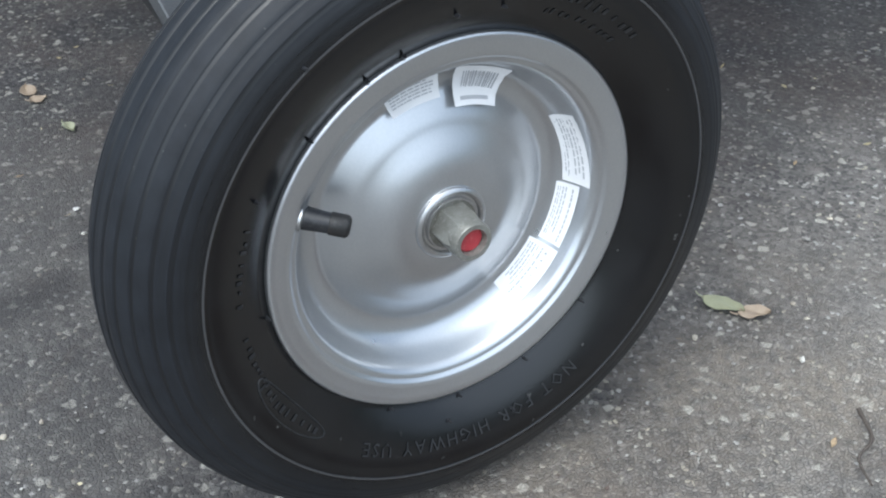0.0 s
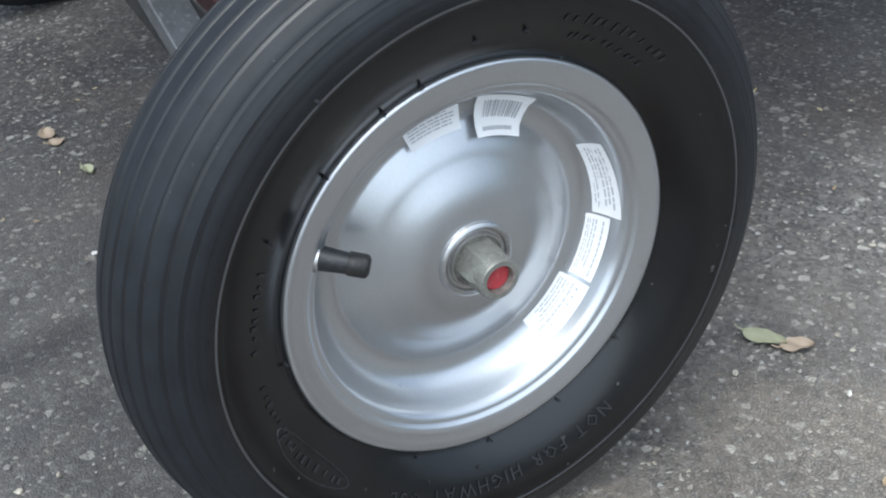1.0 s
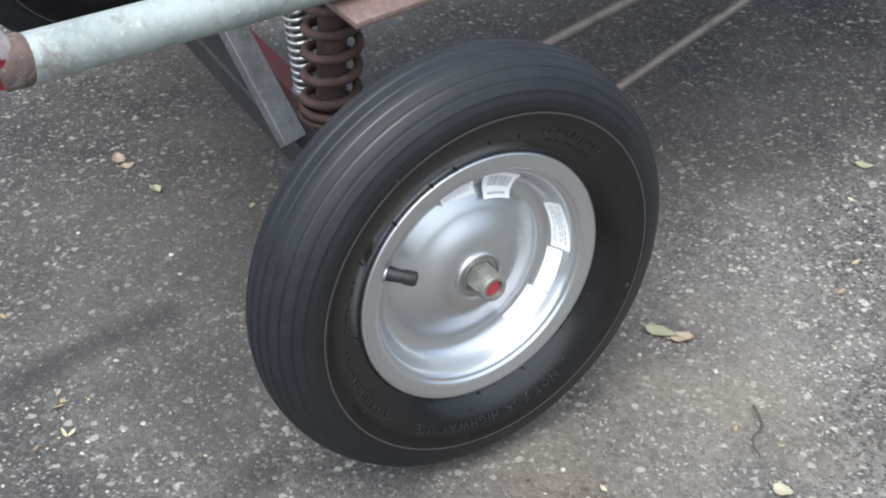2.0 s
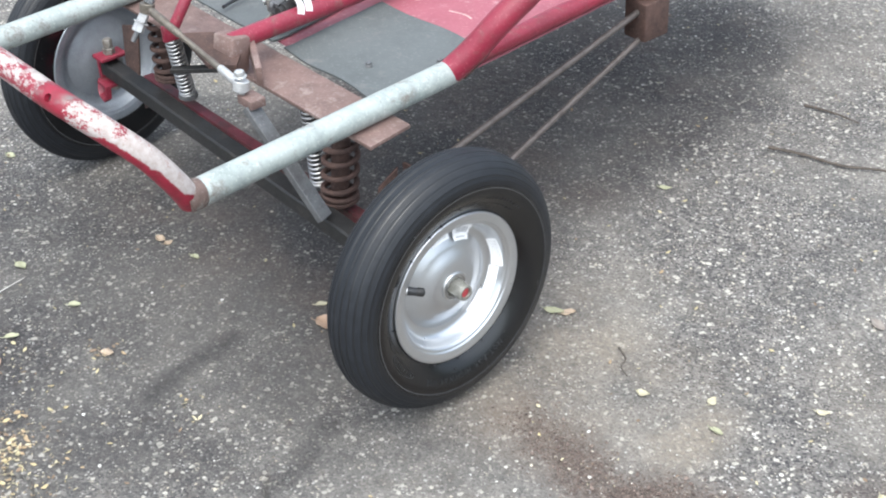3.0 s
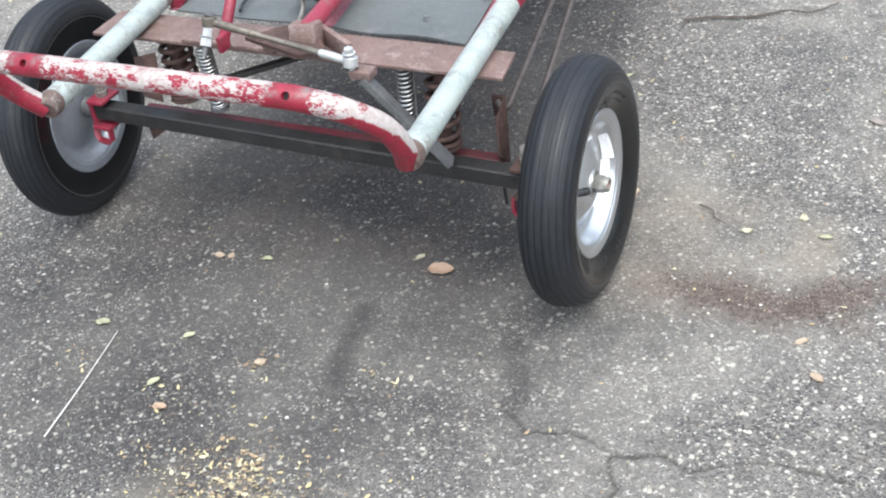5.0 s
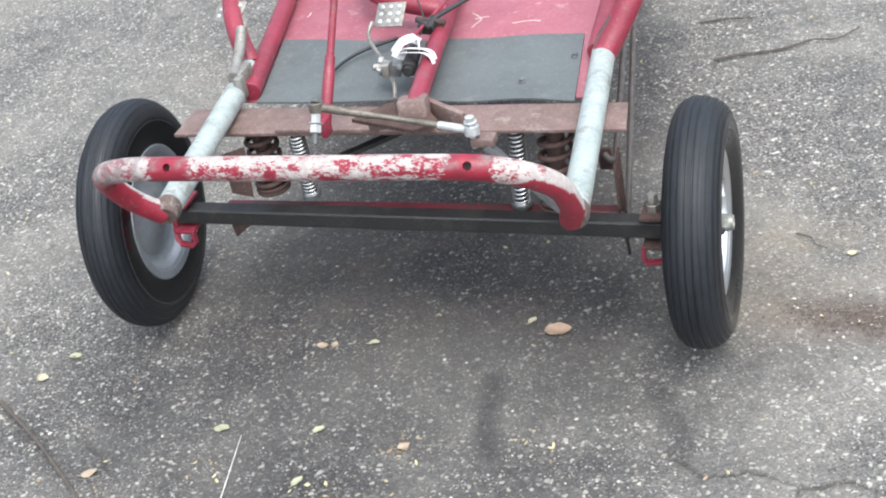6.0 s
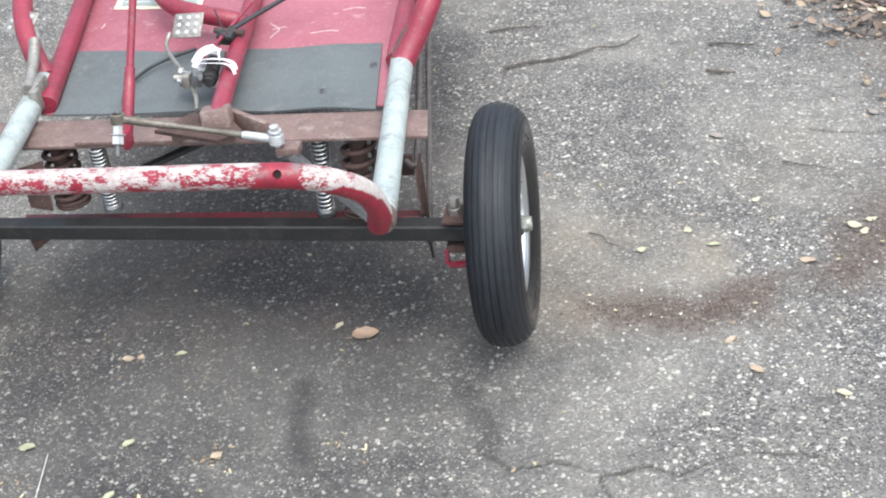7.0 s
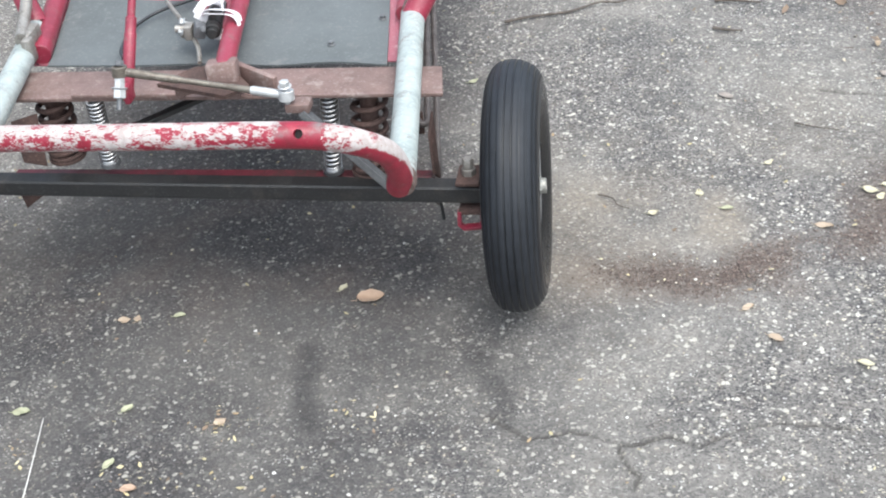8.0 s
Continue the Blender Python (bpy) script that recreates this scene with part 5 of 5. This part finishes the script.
twig([(1.037, 1.033), (1.075, 1.005), (1.112, 0.988)], 0.0036, "dark twig at the edge of the leaf litter", 6)
twig([(1.088, 1.024), (1.105, 1.065), (1.145, 1.10)], 0.0030, "bent dark twig at the edge of the leaf litter", 7)
twig([(-0.767, -0.320), (-0.642, -0.398), (-0.516, -0.496), (-0.47, -0.53)], 0.0040, "long dark twig on the asphalt", 8)
twig([(0.888, 0.493), (0.925, 0.478), (0.964, 0.468)], 0.0014, "thin brown twig on the asphalt", 9)
twig([(1.124, 0.946), (1.150, 0.895), (1.178, 0.859)], 0.0034, "dark twig lying against the leaf litter", 10)
twig([(1.104, 0.374), (1.137, 0.368)], 0.0030, "short dark stick in the brown dirt", 11)


# ---- loose chippings, crumbs and litter ----
def chips(count, sizes, where, seed, flat=0.6):
    """Many small angular stones as one mesh."""
    rng = np.random.RandomState(seed)
    t = (1 + 5 ** 0.5) / 2
    ico = np.array([(-1, t, 0), (1, t, 0), (-1, -t, 0), (1, -t, 0), (0, -1, t), (0, 1, t), (0, -1, -t), (0, 1, -t), (t, 0, -1), (t, 0, 1), (-t, 0, -1), (-t, 0, 1)]) / math.sqrt(1 + t * t)
    tri = np.array([(0, 11, 5), (0, 5, 1), (0, 1, 7), (0, 7, 10), (0, 10, 11), (1, 5, 9), (5, 11, 4), (11, 10, 2), (10, 7, 6), (7, 1, 8),
                    (3, 9, 4), (3, 4, 2), (3, 2, 6), (3, 6, 8), (3, 8, 9), (4, 9, 5), (2, 4, 11), (6, 2, 10), (8, 6, 7), (9, 8, 1)])
    xy = where(rng, count)
    size = sizes[0] + (sizes[1] - sizes[0]) * rng.rand(count) ** 3
    turn = rng.rand(count) * 2 * math.pi
    shape = ico[None] * (1 + 0.55 * (rng.rand(count, 12, 1) - 0.5)) * np.stack([np.ones(count), 0.6 + 0.4 * rng.rand(count), flat * (0.5 + 0.6 * rng.rand(count))], -1)[:, None]
    c, s = np.cos(turn)[:, None], np.sin(turn)[:, None]
    v = np.stack([shape[..., 0] * c - shape[..., 1] * s, shape[..., 0] * s + shape[..., 1] * c, shape[..., 2]], -1) * size[:, None, None]
    v[..., 0] += xy[:, :1]
    v[..., 1] += xy[:, 1:]
    v[..., 2] += (size * flat * 0.25)[:, None]
    faces = (tri[None] + 12 * np.arange(count)[:, None, None]).reshape(-1, 3)
    me = bpy.data.meshes.new("chips")
    me.from_pydata(v.reshape(-1, 3).tolist(), [], faces.tolist())
    return me


def over_view(rng, n):
    return np.stack([rng.uniform(-1.7, 1.45, n), rng.uniform(-0.85, 1.6, n)], -1)


def patchy(rng, n):
    """Places in view, closer together in some patches than in others."""
    out = np.zeros((0, 2))
    while len(out) < n:
        p = over_view(rng, 20000)
        d = layers(p[:, 0], p[:, 1], 4.5, 91)
        d = d * np.where(np.hypot((p[:, 0] + 0.10) / 0.45, (p[:, 1] - 0.30) / 0.80) < 1, 0.55, 1.0)
        out = np.concatenate([out, p[rng.rand(len(p)) < np.clip(d * 2.6 - 0.75, 0.06, 1)]])
    return out[:n]


def along_arc(rng, n):
    """Places along the bow of brown dirt."""
    out = []
    while len(out) < n:
        k = rng.randint(0, len(ARC) - 1)
        f = rng.rand()
        q = [ARC[k][i] * (1 - f) + ARC[k + 1][i] * f + rng.normal(0, 0.026 + 0.06 * max(0.0, ARC[k][0] - 0.85)) for i in (0, 1)]
        if rng.rand() < 1.5 * layers(np.array(q[0]), np.array(q[1]), 11, 43) - 0.25:
            out.append(q)
    return np.array(out)


HEAPS = [(0.007, -0.338), (-0.082, -0.468), (0.065, -0.522), (0.073, -0.622), (0.107, -0.590), (0.144, -0.560), (0.201, -0.310), (-0.058, -0.583), (0.102, -0.546), (-0.30, -0.43), (-0.46, -0.49), (0.003, -0.345)]


def in_heaps(rng, n):
    """Places in small loose heaps of crumbs."""
    k = rng.randint(0, len(HEAPS), n)
    return np.array(HEAPS)[k] + rng.normal(0, 0.022, (n, 2))


me = chips(9000, (0.0009, 0.0037), patchy, 3, 0.45)
me.materials.append(GRAVEL)
tagged(new("loose_chippings", me), "small pale stone chippings scattered on the asphalt", "gravel", kind="stuff")


def scraps(count, sizes, where, seed, lift=0.0):
    """Many small curled leaf scraps as one mesh."""
    rng = np.random.RandomState(seed)
    xy = where(rng, count)
    out, faces = [], []
    for k in range(count):
        ln = sizes[0] + (sizes[1] - sizes[0]) * rng.rand() ** 2
        wd = ln * rng.uniform(0.35, 0.6)
        m = Matrix.Translation((xy[k, 0], xy[k, 1], 0.002 + lift * rng.rand() ** 2)) @ Euler((rng.normal(0, 0.25), rng.normal(0, 0.25), rng.rand() * 6.28)).to_matrix().to_4x4()
        base = len(out)
        for i, h in enumerate((0.05, 0.75, 1.0, 0.7, 0.04)):
            u = (i / 4 - 0.5) * ln
            for v in (-1, 0, 1):
                out.append(tuple(m @ Vector((u, v * h * wd / 2 * rng.uniform(0.8, 1.15), wd * (0.22 * abs(v) * rng.rand() + 0.5 * (i / 4 - 0.5) ** 2)))))
        for i in range(4):
            for j in range(2):
                q = base + 3 * i + j
                faces.append((q, q + 3, q + 4, q + 1))
    me = bpy.data.meshes.new("scraps")
    me.from_pydata(out, [], faces)
    me.polygons.foreach_set("use_smooth", np.ones(len(faces), dtype=bool))
    return me


me = scraps(700, (0.004, 0.012), over_view, 5)
me.materials.append(CRUMBS)
tagged(new("leaf_crumbs", me), "small yellow and brown leaf crumbs on the asphalt", "leaf crumbs", kind="stuff")


def in_corner(rng, n):
    out = []
    while len(out) < n:
        x, y = rng.uniform(0.85, 1.75), rng.uniform(0.55, 1.75)
        d = (x - 1.195) * 0.95 + (y - 0.742) * 0.30 + 0.05 * math.sin(9 * x) + 0.04 * math.sin(13 * y)
        out_there = math.hypot((x - 1.30) / 0.46, (y - 1.10) / 0.64) + 0.06 * math.sin(11 * x + 7 * y)
        if (d > 0 or rng.rand() < math.exp(d * 16) * 0.5) and rng.rand() > (out_there - 0.88) * 5:
            out.append((x, y))
    return np.array(out)


me = scraps(3600, (0.010, 0.040), in_corner, 9, 0.022)
me.materials.append(LITTER)
tagged(new("leaf_litter", me), "drift of dry brown and tan leaves", "leaf litter", kind="stuff")

me = chips(7500, (0.0007, 0.0022), along_arc, 13, 0.5)
me.materials.append(DEBRIS)
tagged(new("dirt_crumbs", me), "brown crumbs of dirt swept into a bow", "dirt", kind="stuff")
me = scraps(900, (0.003, 0.013), lambda rng, n: np.concatenate([in_heaps(rng, 240), rng.normal((0.125, -0.60), (0.075, 0.055), (n - 265, 2)), along_arc(rng, 25)]), 17)
me.materials.append(CRUMBS)
tagged(new("crumb_heaps", me), "small heaps of tan and yellow leaf scraps", "leaf crumbs", kind="stuff")
me = scraps(420, (0.003, 0.009), along_arc, 23, 0.002)
me.materials.append(DEBRIS)
tagged(new("leaf_scraps", me), "brown broken leaf bits lying in the bow of dirt", "leaf scraps", kind="stuff")
